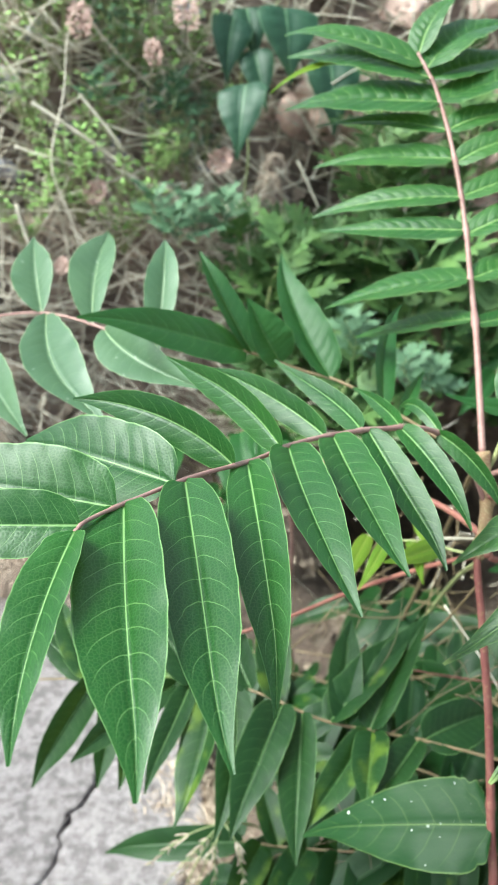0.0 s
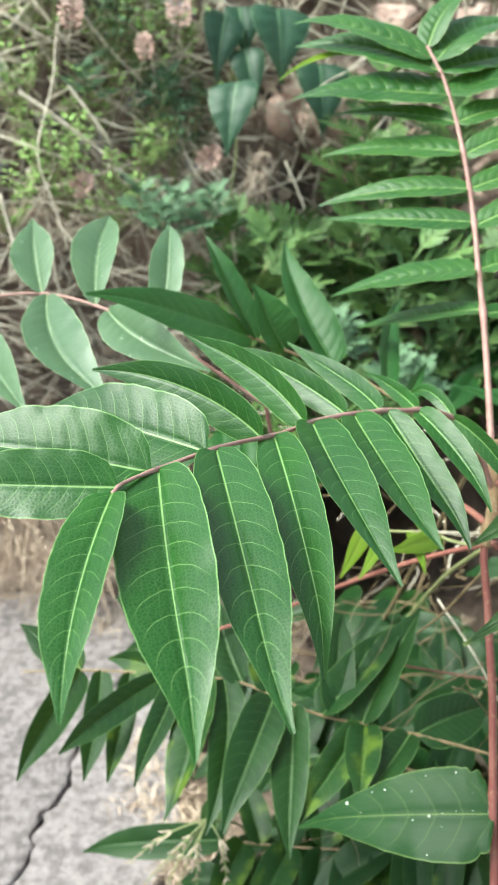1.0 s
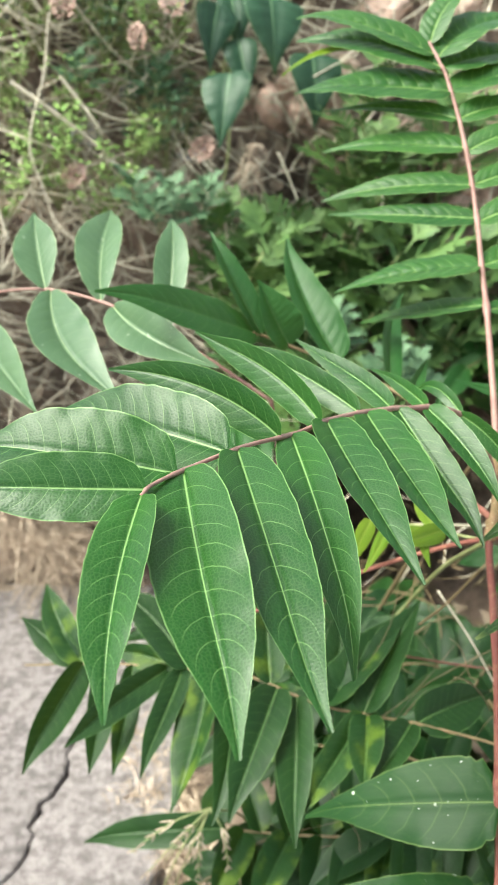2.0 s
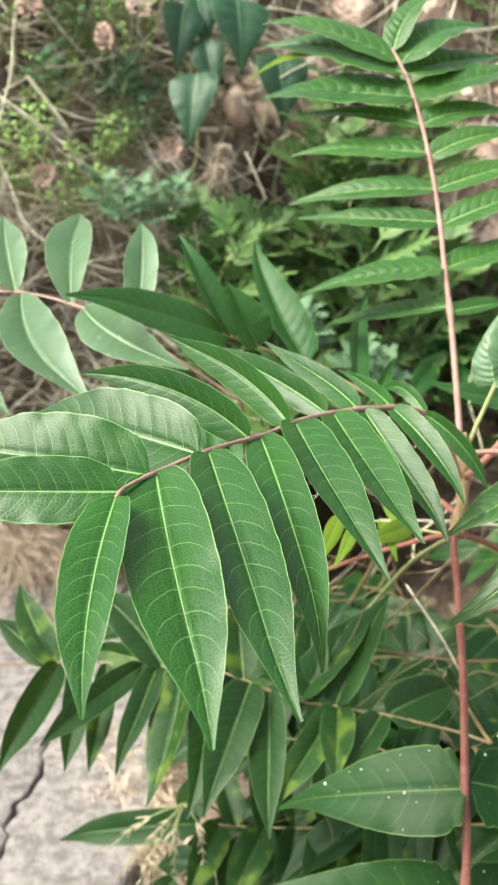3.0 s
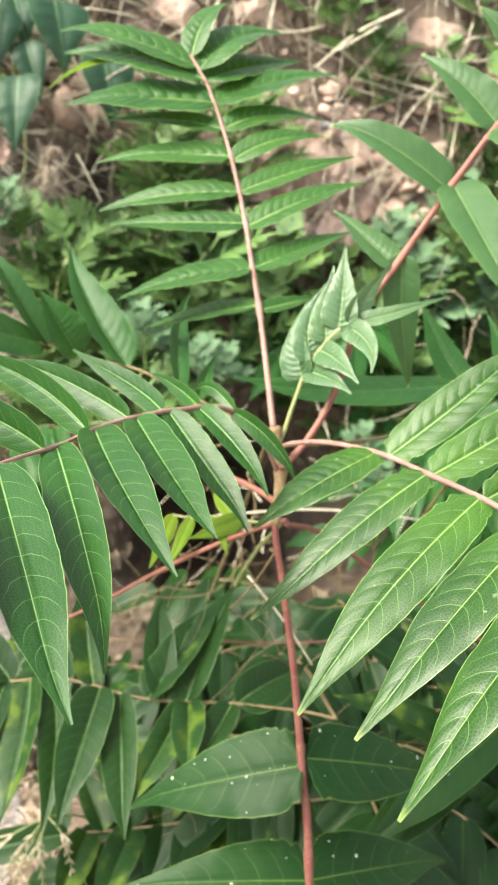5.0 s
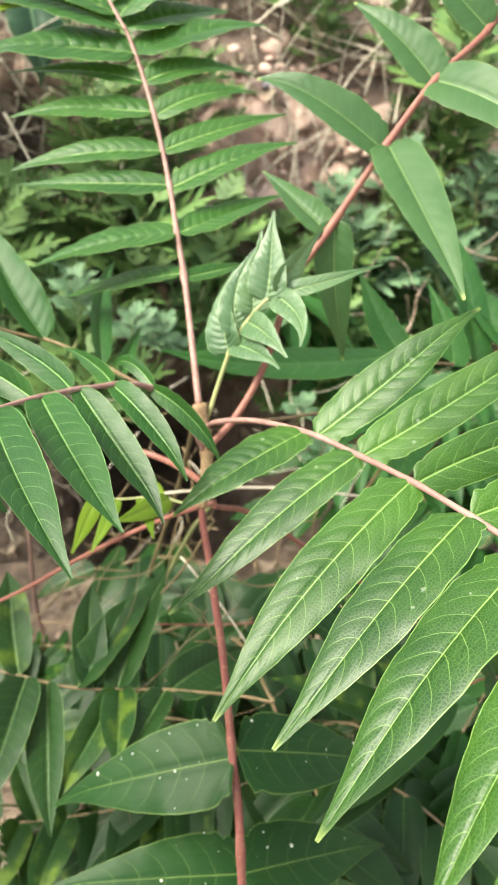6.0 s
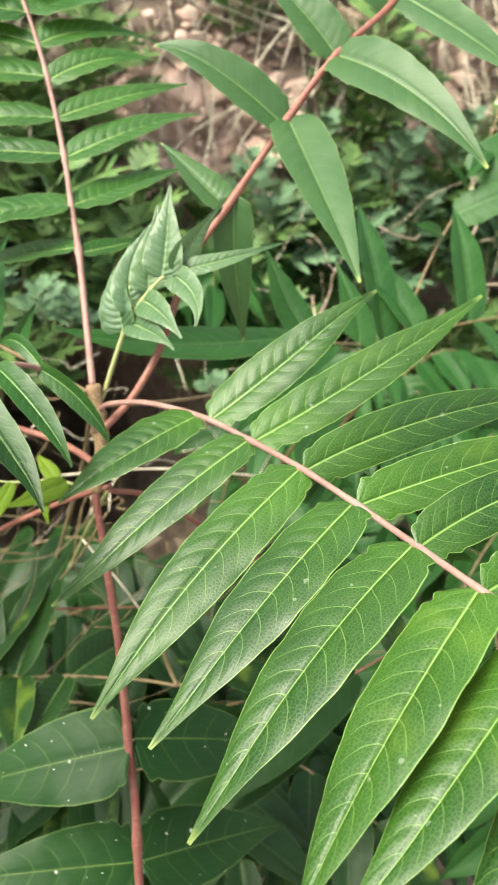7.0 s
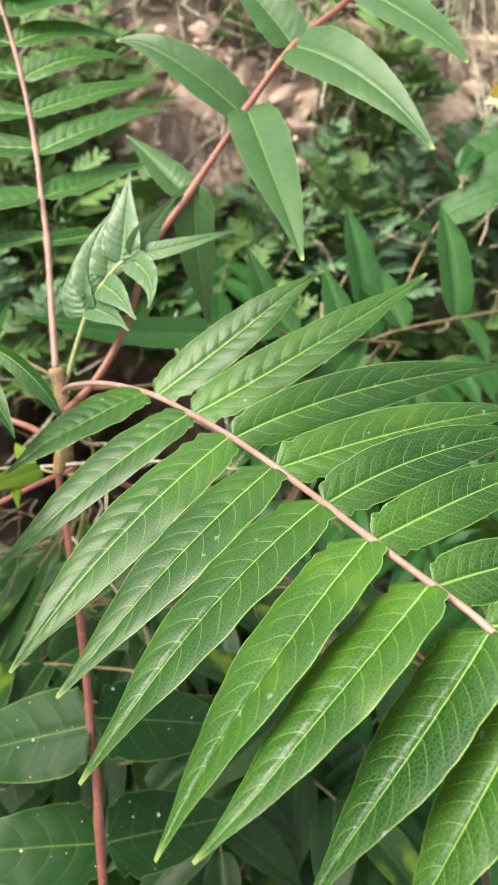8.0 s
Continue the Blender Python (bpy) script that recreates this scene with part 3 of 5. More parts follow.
LEAF_B = [
    (0.231, (0.102, 0.502, 0.667), (0.069, 0.534, 0.648), 0.0202, 10, 0.25),
    (0.333, (0.089, 0.504, 0.690), (0.048, 0.519, 0.674), 0.0327, 24, 0.25),
    (0.454, (0.088, 0.528, 0.722), (0.044, 0.546, 0.717), 0.0202, 4, 0.25),
    (0.528, (0.087, 0.543, 0.737), (0.041, 0.560, 0.724), 0.0209, 4, 0.25),
    (0.611, (0.086, 0.565, 0.760), (0.043, 0.585, 0.753), 0.0276, 10, 0.25),
    (0.676, (0.090, 0.582, 0.781), (0.045, 0.608, 0.776), 0.0165, 2, 0.25),
    (0.741, (0.067, 0.593, 0.793), (0.023, 0.613, 0.786), 0.0446, 12, 0.25),
    (0.852, (0.072, 0.617, 0.819), (0.026, 0.645, 0.818), 0.0379, 4, 0.25),
    (0.935, (0.063, 0.616, 0.831), (0.024, 0.630, 0.833), 0.0276, 8, 0.25),
]
LEAF_B_FAR = [
    (0.222, (0.155, 0.476, 0.681), (0.178, 0.485, 0.683), 0.0125, -12, 0.25),
    (0.333, (0.168, 0.500, 0.710), (0.208, 0.510, 0.721), 0.0292, -26, 0.25),
    (0.444, (0.172, 0.514, 0.739), (0.215, 0.518, 0.752), 0.0236, -14, 0.25),
    (0.528, (0.168, 0.532, 0.754), (0.214, 0.536, 0.765), 0.0195, -6, 0.25),
    (0.602, (0.161, 0.548, 0.773), (0.198, 0.552, 0.776), 0.0194, -4, 0.25),
    (0.676, (0.159, 0.565, 0.787), (0.202, 0.568, 0.785), 0.0217, -8, 0.25),
    (0.741, (0.166, 0.582, 0.807), (0.214, 0.590, 0.815), 0.0384, -20, 0.25),
    (0.843, (0.153, 0.606, 0.815), (0.198, 0.620, 0.820), 0.0376, -14, 0.25),
    (0.917, (0.145, 0.612, 0.833), (0.186, 0.624, 0.838), 0.0428, -22, 0.25),
]
LEAF_B_TOP = [
    (0.991, (0.125, 0.619, 0.845), (0.146, 0.628, 0.856), 0.0213, -24, 0.25),
]
LEAF_E_STALK = [(0.130, 0.401, 0.613), (0.134, 0.389, 0.623), (0.147, 0.366, 0.634), (0.161, 0.326, 0.646), (0.172, 0.295, 0.650), (0.177, 0.255, 0.659), (0.184, 0.224, 0.662), (0.188, 0.190, 0.667), (0.187, 0.155, 0.676), (0.194, 0.131, 0.676), (0.200, 0.114, 0.675), (0.205, 0.096, 0.671), (0.204, 0.079, 0.671)]
LEAF_E = [
    (0.243, (0.125, 0.319, 0.635), (0.091, 0.311, 0.618), 0.0291, 36, 0.20),
    (0.333, (0.129, 0.282, 0.629), (0.082, 0.269, 0.594), 0.0234, 28, 0.20),
    (0.417, (0.126, 0.230, 0.633), (0.083, 0.205, 0.599), 0.0267, 28, 0.20),
    (0.500, (0.141, 0.202, 0.642), (0.096, 0.179, 0.609), 0.0292, 42, 0.20),
    (0.583, (0.143, 0.169, 0.646), (0.097, 0.144, 0.609), 0.0319, 50, 0.20),
    (0.667, (0.147, 0.131, 0.654), (0.109, 0.106, 0.623), 0.0298, 58, 0.20),
    (0.750, (0.159, 0.114, 0.657), (0.118, 0.097, 0.628), 0.0265, 54, 0.20),
    (0.847, (0.175, 0.098, 0.652), (0.143, 0.086, 0.620), 0.0286, 60, 0.20),
    (0.931, (0.183, 0.081, 0.645), (0.162, 0.071, 0.616), 0.0245, 58, 0.20),
]
LEAF_E_FAR = [
    (0.264, (0.204, 0.325, 0.676), (0.246, 0.335, 0.705), 0.0235, -14, 0.20),
    (0.340, (0.228, 0.297, 0.678), (0.291, 0.308, 0.709), 0.0235, -12, 0.20),
    (0.424, (0.237, 0.256, 0.676), (0.311, 0.256, 0.683), 0.0205, 8, 0.20),
    (0.507, (0.240, 0.221, 0.675), (0.299, 0.222, 0.680), 0.0215, -8, 0.20),
    (0.590, (0.230, 0.194, 0.679), (0.281, 0.196, 0.684), 0.0200, -6, 0.20),
    (0.674, (0.224, 0.158, 0.686), (0.260, 0.165, 0.690), 0.0180, -8, 0.20),
    (0.757, (0.219, 0.129, 0.680), (0.247, 0.128, 0.682), 0.0180, -4, 0.20),
    (0.840, (0.222, 0.107, 0.680), (0.245, 0.109, 0.689), 0.0160, -6, 0.20),
]
LEAF_F_STALK = [(0.130, 0.391, 0.606), (0.149, 0.401, 0.620), (0.167, 0.411, 0.646), (0.185, 0.427, 0.686), (0.209, 0.435, 0.718), (0.240, 0.441, 0.762), (0.266, 0.446, 0.795), (0.306, 0.465, 0.822), (0.345, 0.488, 0.858), (0.388, 0.512, 0.896)]
LEAF_F = [
    (0.546, (0.203, 0.461, 0.782), (0.175, 0.482, 0.791), 0.0269, -18, 0.35),
    (0.556, (0.236, 0.381, 0.737), (0.232, 0.325, 0.712), 0.0306, 20, 0.35),
    (0.667, (0.249, 0.467, 0.816), (0.231, 0.490, 0.830), 0.0274, -20, 0.35),
    (0.667, (0.284, 0.395, 0.786), (0.305, 0.345, 0.761), 0.0325, 32, 0.35),
    (0.796, (0.325, 0.411, 0.812), (0.324, 0.363, 0.799), 0.0225, 46, 0.35),
    (0.778, (0.284, 0.478, 0.842), (0.267, 0.492, 0.858), 0.0263, -28, 0.35),
    (0.435, (0.194, 0.455, 0.727), (0.181, 0.479, 0.740), 0.0228, 0, 0.35),
    (0.454, (0.214, 0.430, 0.681), (0.224, 0.425, 0.639), 0.0236, 24, 0.35),
    (0.917, (0.358, 0.434, 0.852), (0.354, 0.380, 0.833), 0.0220, 58, 0.35),
]
LEAF_D_STALK = [(0.129, 0.403, 0.615), (0.134, 0.406, 0.620), (0.139, 0.408, 0.636), (0.146, 0.411, 0.656), (0.151, 0.411, 0.666), (0.157, 0.410, 0.676), (0.165, 0.409, 0.685), (0.176, 0.407, 0.690)]
LEAF_D = [
    (0.417, (0.144, 0.422, 0.673), (0.153, 0.437, 0.694), 0.0224, -52, 0.30),
    (0.571, (0.150, 0.421, 0.684), (0.163, 0.435, 0.706), 0.0190, -20, 0.30),
    (0.726, (0.160, 0.419, 0.694), (0.168, 0.433, 0.716), 0.0188, -18, 0.30),
    (0.845, (0.168, 0.418, 0.705), (0.172, 0.433, 0.727), 0.0217, -26, 0.30),
    (0.940, (0.180, 0.413, 0.702), (0.199, 0.421, 0.720), 0.0173, 36, 0.30),
    (0.988, (0.197, 0.404, 0.696), (0.229, 0.404, 0.705), 0.0109, 4, 0.30),
    (0.464, (0.154, 0.391, 0.662), (0.161, 0.372, 0.661), 0.0150, 38, 0.30),
    (0.655, (0.159, 0.390, 0.672), (0.163, 0.370, 0.667), 0.0160, 36, 0.30),
    (0.905, (0.174, 0.386, 0.683), (0.170, 0.368, 0.674), 0.0150, 34, 0.30),
]
LEAF_G = [
    ((0.131, 0.313, 0.447), (0.032, 0.359, 0.387), 0.0500, 30, 0.050, 0.12),
    ((0.135, 0.315, 0.450), (0.243, 0.324, 0.400), 0.0460, 30, 0.050, 0.12),
    ((0.136, 0.295, 0.367), (0.021, 0.325, 0.356), 0.0470, 30, 0.050, 0.12),
    ((0.138, 0.295, 0.367), (0.246, 0.314, 0.334), 0.0480, 30, 0.050, 0.12),
]
LEAF_C_STALK = [(0.008, 0.474, 0.615), (-0.042, 0.492, 0.642), (-0.092, 0.505, 0.664), (-0.140, 0.542, 0.663), (-0.187, 0.569, 0.650), (-0.213, 0.573, 0.636)]
LEAF_C = [
    (0.600, (-0.150, 0.577, 0.680), (-0.159, 0.615, 0.699), 0.0361, -8, 0.60),
    (0.433, (-0.104, 0.562, 0.689), (-0.101, 0.617, 0.703), 0.0372, -6, 0.60),
    (0.583, (-0.118, 0.478, 0.645), (-0.078, 0.428, 0.636), 0.0425, 2, 0.60),
    (0.400, (-0.067, 0.468, 0.657), (-0.027, 0.436, 0.652), 0.0352, 20, 0.60),
    (0.267, (-0.056, 0.535, 0.686), (-0.058, 0.575, 0.706), 0.0266, -6, 0.60),
    (0.967, (-0.168, 0.505, 0.627), (-0.133, 0.443, 0.620), 0.0375, 6, 0.60),
    (0.783, (-0.194, 0.591, 0.664), (-0.208, 0.616, 0.679), 0.0281, 0, 0.60),
]
LEAF_N_STALK = [(0.137, 0.444, 0.601), (0.102, 0.468, 0.615), (0.062, 0.493, 0.631), (0.036, 0.506, 0.635), (0.000, 0.506, 0.648), (-0.018, 0.503, 0.652)]
LEAF_N = [
    (0.817, (-0.048, 0.472, 0.674), (-0.094, 0.441, 0.696), 0.0331, -4, 0.20),
    (0.783, (-0.019, 0.523, 0.683), (-0.032, 0.540, 0.706), 0.0203, 14, 0.60),
    (0.683, (0.009, 0.510, 0.661), (0.000, 0.516, 0.681), 0.0324, -2, 0.60),
    (0.467, (0.032, 0.539, 0.663), (0.021, 0.584, 0.694), 0.0344, 8, 0.60),
    (0.283, (0.092, 0.531, 0.642), (0.108, 0.584, 0.659), 0.0166, 12, 0.60),
    (0.233, (0.104, 0.493, 0.624), (0.116, 0.515, 0.632), 0.0107, 12, 0.60),
]
LEAF_K_STALK = [(0.199, 0.420, 0.368), (0.174, 0.432, 0.369), (0.126, 0.445, 0.373), (0.088, 0.452, 0.376), (0.052, 0.459, 0.380), (-0.002, 0.484, 0.386), (-0.041, 0.501, 0.375), (-0.110, 0.527, 0.358), (-0.179, 0.549, 0.337)]
LEAF_K = [
    (0.906, (-0.146, 0.482, 0.344), (-0.161, 0.438, 0.335), 0.0297, -20, 0.55),
    (0.781, (-0.099, 0.464, 0.370), (-0.126, 0.430, 0.368), 0.0256, -8, 0.55),
    (0.760, (-0.059, 0.459, 0.366), (-0.076, 0.416, 0.354), 0.0243, 12, 0.55),
    (0.708, (-0.034, 0.443, 0.365), (-0.051, 0.394, 0.345), 0.0405, 36, 0.55),
    (0.656, (-0.010, 0.435, 0.369), (-0.024, 0.383, 0.345), 0.0302, -2, 0.55),
    (0.562, (0.007, 0.425, 0.373), (-0.014, 0.378, 0.354), 0.0386, 8, 0.55),
    (0.906, (-0.150, 0.564, 0.368), (-0.168, 0.603, 0.382), 0.0305, -6, 0.55),
    (0.750, (-0.067, 0.535, 0.392), (-0.102, 0.569, 0.402), 0.0366, -8, 0.55),
    (0.760, (-0.076, 0.522, 0.370), (-0.107, 0.540, 0.361), 0.0236, -20, 0.55),
]
LEAF_K_FAR = [
    (0.917, (-0.158, 0.558, 0.355), (-0.187, 0.586, 0.360), 0.0273, -12, 0.55),
    (0.479, (0.091, 0.485, 0.397), (0.132, 0.521, 0.418), 0.0350, -22, 0.55),
    (0.375, (0.112, 0.488, 0.401), (0.142, 0.528, 0.424), 0.0380, -28, 0.55),
    (0.250, (0.157, 0.460, 0.376), (0.192, 0.475, 0.374), 0.0380, 4, 0.40),
    (0.375, (0.062, 0.414, 0.369), (0.034, 0.380, 0.359), 0.0283, 8, 0.55),
    (0.365, (0.084, 0.418, 0.375), (0.076, 0.386, 0.373), 0.0291, 16, 0.55),
    (0.260, (0.101, 0.416, 0.372), (0.080, 0.390, 0.371), 0.0270, 16, 0.55),
    (0.531, (0.034, 0.411, 0.366), (0.029, 0.363, 0.348), 0.0308, 16, 0.55),
    (0.615, (-0.011, 0.515, 0.399), (-0.020, 0.555, 0.414), 0.0312, -18, 0.55),
]
LEAF_K_MORE = [
    (0.573, (0.019, 0.513, 0.407), (0.021, 0.552, 0.421), 0.0322, -10, 0.55),
    (0.438, (0.074, 0.492, 0.397), (0.081, 0.533, 0.414), 0.0300, -8, 0.55),
    (0.875, (-0.109, 0.476, 0.344), (-0.113, 0.437, 0.336), 0.0250, -8, 0.55),
    (0.833, (-0.089, 0.469, 0.351), (-0.095, 0.429, 0.343), 0.0220, -6, 0.55),
]
LEAF_H_STALK = [(0.229, 0.421, 0.279), (0.199, 0.449, 0.246), (0.157, 0.471, 0.221), (0.105, 0.488, 0.199), (0.052, 0.506, 0.180), (0.005, 0.522, 0.167), (-0.020, 0.531, 0.161)]
LEAF_H = [
    (0.806, (-0.021, 0.453, 0.162), 0.0340, 25, 0.060, 0.50),
    (0.667, (0.013, 0.435, 0.171), 0.0360, 25, 0.060, 0.50),
    (0.500, (0.079, 0.420, 0.185), 0.0360, 25, 0.060, 0.50),
    (0.333, (0.141, 0.407, 0.204), 0.0360, 25, 0.060, 0.50),
    (0.667, (0.047, 0.573, 0.225), 0.0320, 25, 0.050, 0.50),
    (0.500, (0.108, 0.560, 0.245), 0.0300, 25, 0.050, 0.50),
    (0.889, (-0.140, 0.547, 0.127), 0.0340, 25, 0.050, 0.50),
    (0.944, (-0.015, 0.571, 0.176), 0.0300, 25, 0.050, 0.50),
    (0.333, (0.190, 0.537, 0.243), 0.0320, 25, 0.050, 0.50),
    (0.167, (0.204, 0.398, 0.231), 0.0360, 25, 0.060, 0.50),
]
LEAF_H_FAR = [
    (0.181, (0.231, 0.499, 0.257), 0.0340, 25, 0.050, 0.50),
    (0.750, (0.011, 0.576, 0.186), 0.0300, 25, 0.050, 0.50),
    (0.583, (0.064, 0.450, 0.155), 0.0340, 25, 0.060, 0.50),
    (0.417, (0.110, 0.422, 0.189), 0.0340, 25, 0.060, 0.50),
    (0.583, (0.084, 0.576, 0.186), 0.0300, 25, 0.050, 0.50),
    (0.417, (0.149, 0.547, 0.218), 0.0300, 25, 0.050, 0.50),
]
LEAF_O_STALK = [(0.431, 0.542, 0.573), (0.360, 0.517, 0.590), (0.310, 0.501, 0.602), (0.292, 0.495, 0.612)]
LEAF_O = [
    (0.889, (0.200, 0.471, 0.619), (0.119, 0.453, 0.639), 0.0330, 18, 0.15),
    (0.611, (0.302, 0.527, 0.619), (0.293, 0.559, 0.653), 0.0252, -12, 0.20),
    (0.472, (0.273, 0.471, 0.583), (0.230, 0.431, 0.572), 0.0247, 16, 0.20),
    (0.194, (0.308, 0.462, 0.558), (0.259, 0.402, 0.560), 0.0254, 28, 0.20),
    (0.333, (0.366, 0.536, 0.604), (0.361, 0.574, 0.637), 0.0262, -6, 0.20),
]
LEAF_M_STALK = [(0.392, 0.558, 0.560), (0.421, 0.546, 0.581), (0.475, 0.541, 0.593), (0.526, 0.535, 0.603), (0.585, 0.530, 0.617)]
LEAF_M = [
    (0.521, (0.490, 0.613, 0.673), 0.0330, 50, 0.040, 0.40),
    (0.146, (0.417, 0.653, 0.664), 0.0330, 50, 0.040, 0.40),
    (0.542, (0.475, 0.478, 0.579), 0.0160, 50, 0.050, 0.40),
    (0.312, (0.413, 0.623, 0.624), 0.0330, 50, 0.040, 0.40),
    (0.708, (0.627, 0.573, 0.636), 0.0300, 50, 0.050, 0.40),
    (0.750, (0.472, 0.463, 0.571), 0.0140, 50, 0.060, 0.40),
]
LEAF_Q_STALK = [(0.432, 0.565, 0.574), (0.460, 0.594, 0.611), (0.487, 0.615, 0.643), (0.523, 0.639, 0.681), (0.563, 0.676, 0.734), (0.575, 0.692, 0.755)]
LEAF_Q = [
    (0.500, (0.574, 0.604, 0.700), 0.0340, 35, 0.050, 0.10),
    (0.633, (0.620, 0.652, 0.752), 0.0450, 35, 0.050, 0.10),
    (0.600, (0.494, 0.640, 0.705), 0.0160, 35, 0.050, 0.10),
    (0.417, (0.452, 0.606, 0.658), 0.0160, 35, 0.050, 0.10),
    (0.717, (0.507, 0.624, 0.694), 0.0180, 35, 0.100, 0.20),
]
LEAF_J_STALK = [(0.458, 0.413, 0.309), (0.404, 0.428, 0.339), (0.360, 0.425, 0.333), (0.322, 0.423, 0.306), (0.284, 0.419, 0.275)]
LEAF_J = [
    (0.500, (0.206, 0.355, 0.303), 0.0400, 25, 0.050, 0.40),
    (0.646, (0.191, 0.355, 0.280), 0.0450, 25, 0.050, 0.40),
    (0.750, (0.205, 0.443, 0.370), 0.0360, 25, 0.050, 0.40),
    (0.625, (0.282, 0.473, 0.386), 0.0360, 25, 0.050, 0.40),
    (0.250, (0.357, 0.487, 0.415), 0.0340, 25, 0.050, 0.40),
    (0.250, (0.356, 0.330, 0.320), 0.0400, 25, 0.050, 0.40),
    (1.000, (0.184, 0.429, 0.341), 0.0360, 25, 0.040, 0.40),
]
LEAF_P_STALK = [(0.147, 0.436, 0.538), (0.130, 0.446, 0.536), (0.117, 0.457, 0.535), (0.092, 0.466, 0.531), (0.079, 0.472, 0.531)]
LEAF_P = [
    (0.375, (0.082, 0.417, 0.545), 0.0136, 50, 0.050, 0.10),
    (0.604, (0.104, 0.412, 0.535), 0.0099, 40, 0.050, 0.10),
    (0.979, (0.057, 0.427, 0.520), 0.0112, 40, 0.050, 0.10),
    (0.750, (0.069, 0.427, 0.519), 0.0087, 40, 0.050, 0.10),
    (0.479, (0.110, 0.482, 0.540), 0.0099, 50, 0.050, 0.10),
]
STEM = [(0.128, 0.407, 0.626), (0.131, 0.395, 0.601), (0.125, 0.380, 0.574), (0.127, 0.366, 0.547), (0.128, 0.356, 0.529), (0.130, 0.342, 0.502), (0.131, 0.323, 0.465), (0.131, 0.313, 0.447), (0.132, 0.299, 0.420), (0.131, 0.282, 0.383), (0.130, 0.261, 0.334)]
TWIGS = [
    ([(0.135, 0.389, 0.571), (0.119, 0.418, 0.546), (0.092, 0.447, 0.514), (0.062, 0.474, 0.479), (0.027, 0.500, 0.440), (-0.030, 0.524, 0.398)], 0.0017, "red"),
    ([(0.135, 0.388, 0.569), (0.170, 0.415, 0.541), (0.225, 0.435, 0.489), (0.297, 0.448, 0.426), (0.369, 0.446, 0.375)], 0.0018, "red"),
    ([(0.133, 0.391, 0.578), (0.125, 0.421, 0.575), (0.106, 0.453, 0.572), (0.044, 0.481, 0.583)], 0.0022, "red"),
    ([(0.125, 0.526, 0.494), (0.188, 0.517, 0.498), (0.242, 0.505, 0.497), (0.322, 0.498, 0.481)], 0.0011, "straw"),
    ([(0.140, 0.413, 0.536), (0.131, 0.443, 0.483), (0.121, 0.461, 0.451)], 0.0009, "tan"),
    ([(0.095, 0.516, 0.383), (0.199, 0.509, 0.369), (0.263, 0.509, 0.368)], 0.0009, "red"),
    ([(0.146, 0.504, 0.449), (0.173, 0.487, 0.414), (0.195, 0.470, 0.379)], 0.0008, "straw"),
    ([(0.137, 0.406, 0.613), (0.177, 0.415, 0.608), (0.222, 0.434, 0.601), (0.261, 0.445, 0.602)], 0.0012, "tan"),
]
sapling = thing("tree_sapling", STEM[-1], "young tree shoot with a slim red stem and feathery green leaves", "sapling")
path = spline(STEM + [(STEM[-1][0] - 0.004, STEM[-1][1] - 0.03, STEM[-1][2] * 0.5), (STEM[-1][0] - 0.006, STEM[-1][1] - 0.04, -0.03)], 10)
v, f = tube(path - np.array(STEM[-1]), 0.0019, 0.0027, 12, (0.02, 0.10, 0.54, 0.72), 0.25, 0.05)
part("stem", mesh_of("stem", v, f, MAT["red"]), sapling, "slim red stem")
v, f = tube(spline(STEM[:3], 10) - np.array(STEM[-1]), 0.0037, 0.0033, 12, (0.05, 0.3, 0.5, 0.85), 0.22, 0.12)
part("shoot_tip", mesh_of("shoot_tip", v, f, MAT["bark"]), sapling, "olive brown knobbly shoot tip")
compound_leaf(sapling, LEAF_A_STALK, LEAF_A + LEAF_A_FAR, 0.0014, 0.0006, MAT["pink"], MAT["leaf"], "arching stalk with glossy dark green leaflets", 1, 1.6, "broad", 12.0, 0.014, 0.25, 0.06)
compound_leaf(sapling, LEAF_B_STALK, LEAF_B + LEAF_B_FAR + LEAF_B_TOP, 0.0020, 0.0010, MAT["pink"], MAT["leaf_light"], "upright pink stalk with narrow light green leaflets", 2, 1.4, "narrow", 12.0, 0.034, 0.5)
compound_leaf(sapling, LEAF_E_STALK, LEAF_E + LEAF_E_FAR, 0.0015, 0.00095, MAT["pink"], MAT["leaf_bright"], "outstretched pink stalk with long bright green leaflets", 3, 1.8, "long", 13.0, 0.024, 1.0, 0.16, 0.10)
compound_leaf(sapling, LEAF_F_STALK, LEAF_F, 0.0022, 0.0017, MAT["red"], MAT["leaf_matt"], "rising red stalk with broad matt leaflets", 4, 1.3, "heart", 12.0, 0.018, 0.5)
compound_leaf(sapling, LEAF_D_STALK, LEAF_D, 0.0015, 0.0008, MAT["green_stalk"], MAT["leaf_young"], "pale green stalk with young folded leaflets", 5, 1.6, "ovate", 12.0, 0.05, 0.5)
rng = random.Random(6)
for b, tip, width, lean, arch, fold in LEAF_G:
    one = part("leaflet", blade_mesh(b, tip, width, 0, fold, MAT["leaf_spot"], rng, "ovate", lean=lean, arch=arch, fine=1.4, laterals=8.0, quilted=0.012, teeth=0.9), sapling, "broad dark leaf with white specks")
    one.location = Vector(b) - Vector(STEM[-1])
b = (0.117, 0.594, 0.803)  # one leaflet high on the upright stalk has turned yellow
one = part("leaflet", blade_mesh(b, (0.012, 0.598, 0.799), 0.011, 10, 0.30, MAT["leaf_yellow"], rng, "narrow", mid=(0.066, 0.630, 0.815), fine=1.2), sapling, "narrow yellow-green leaflet")
one.location = Vector(b) - Vector(STEM[-1])


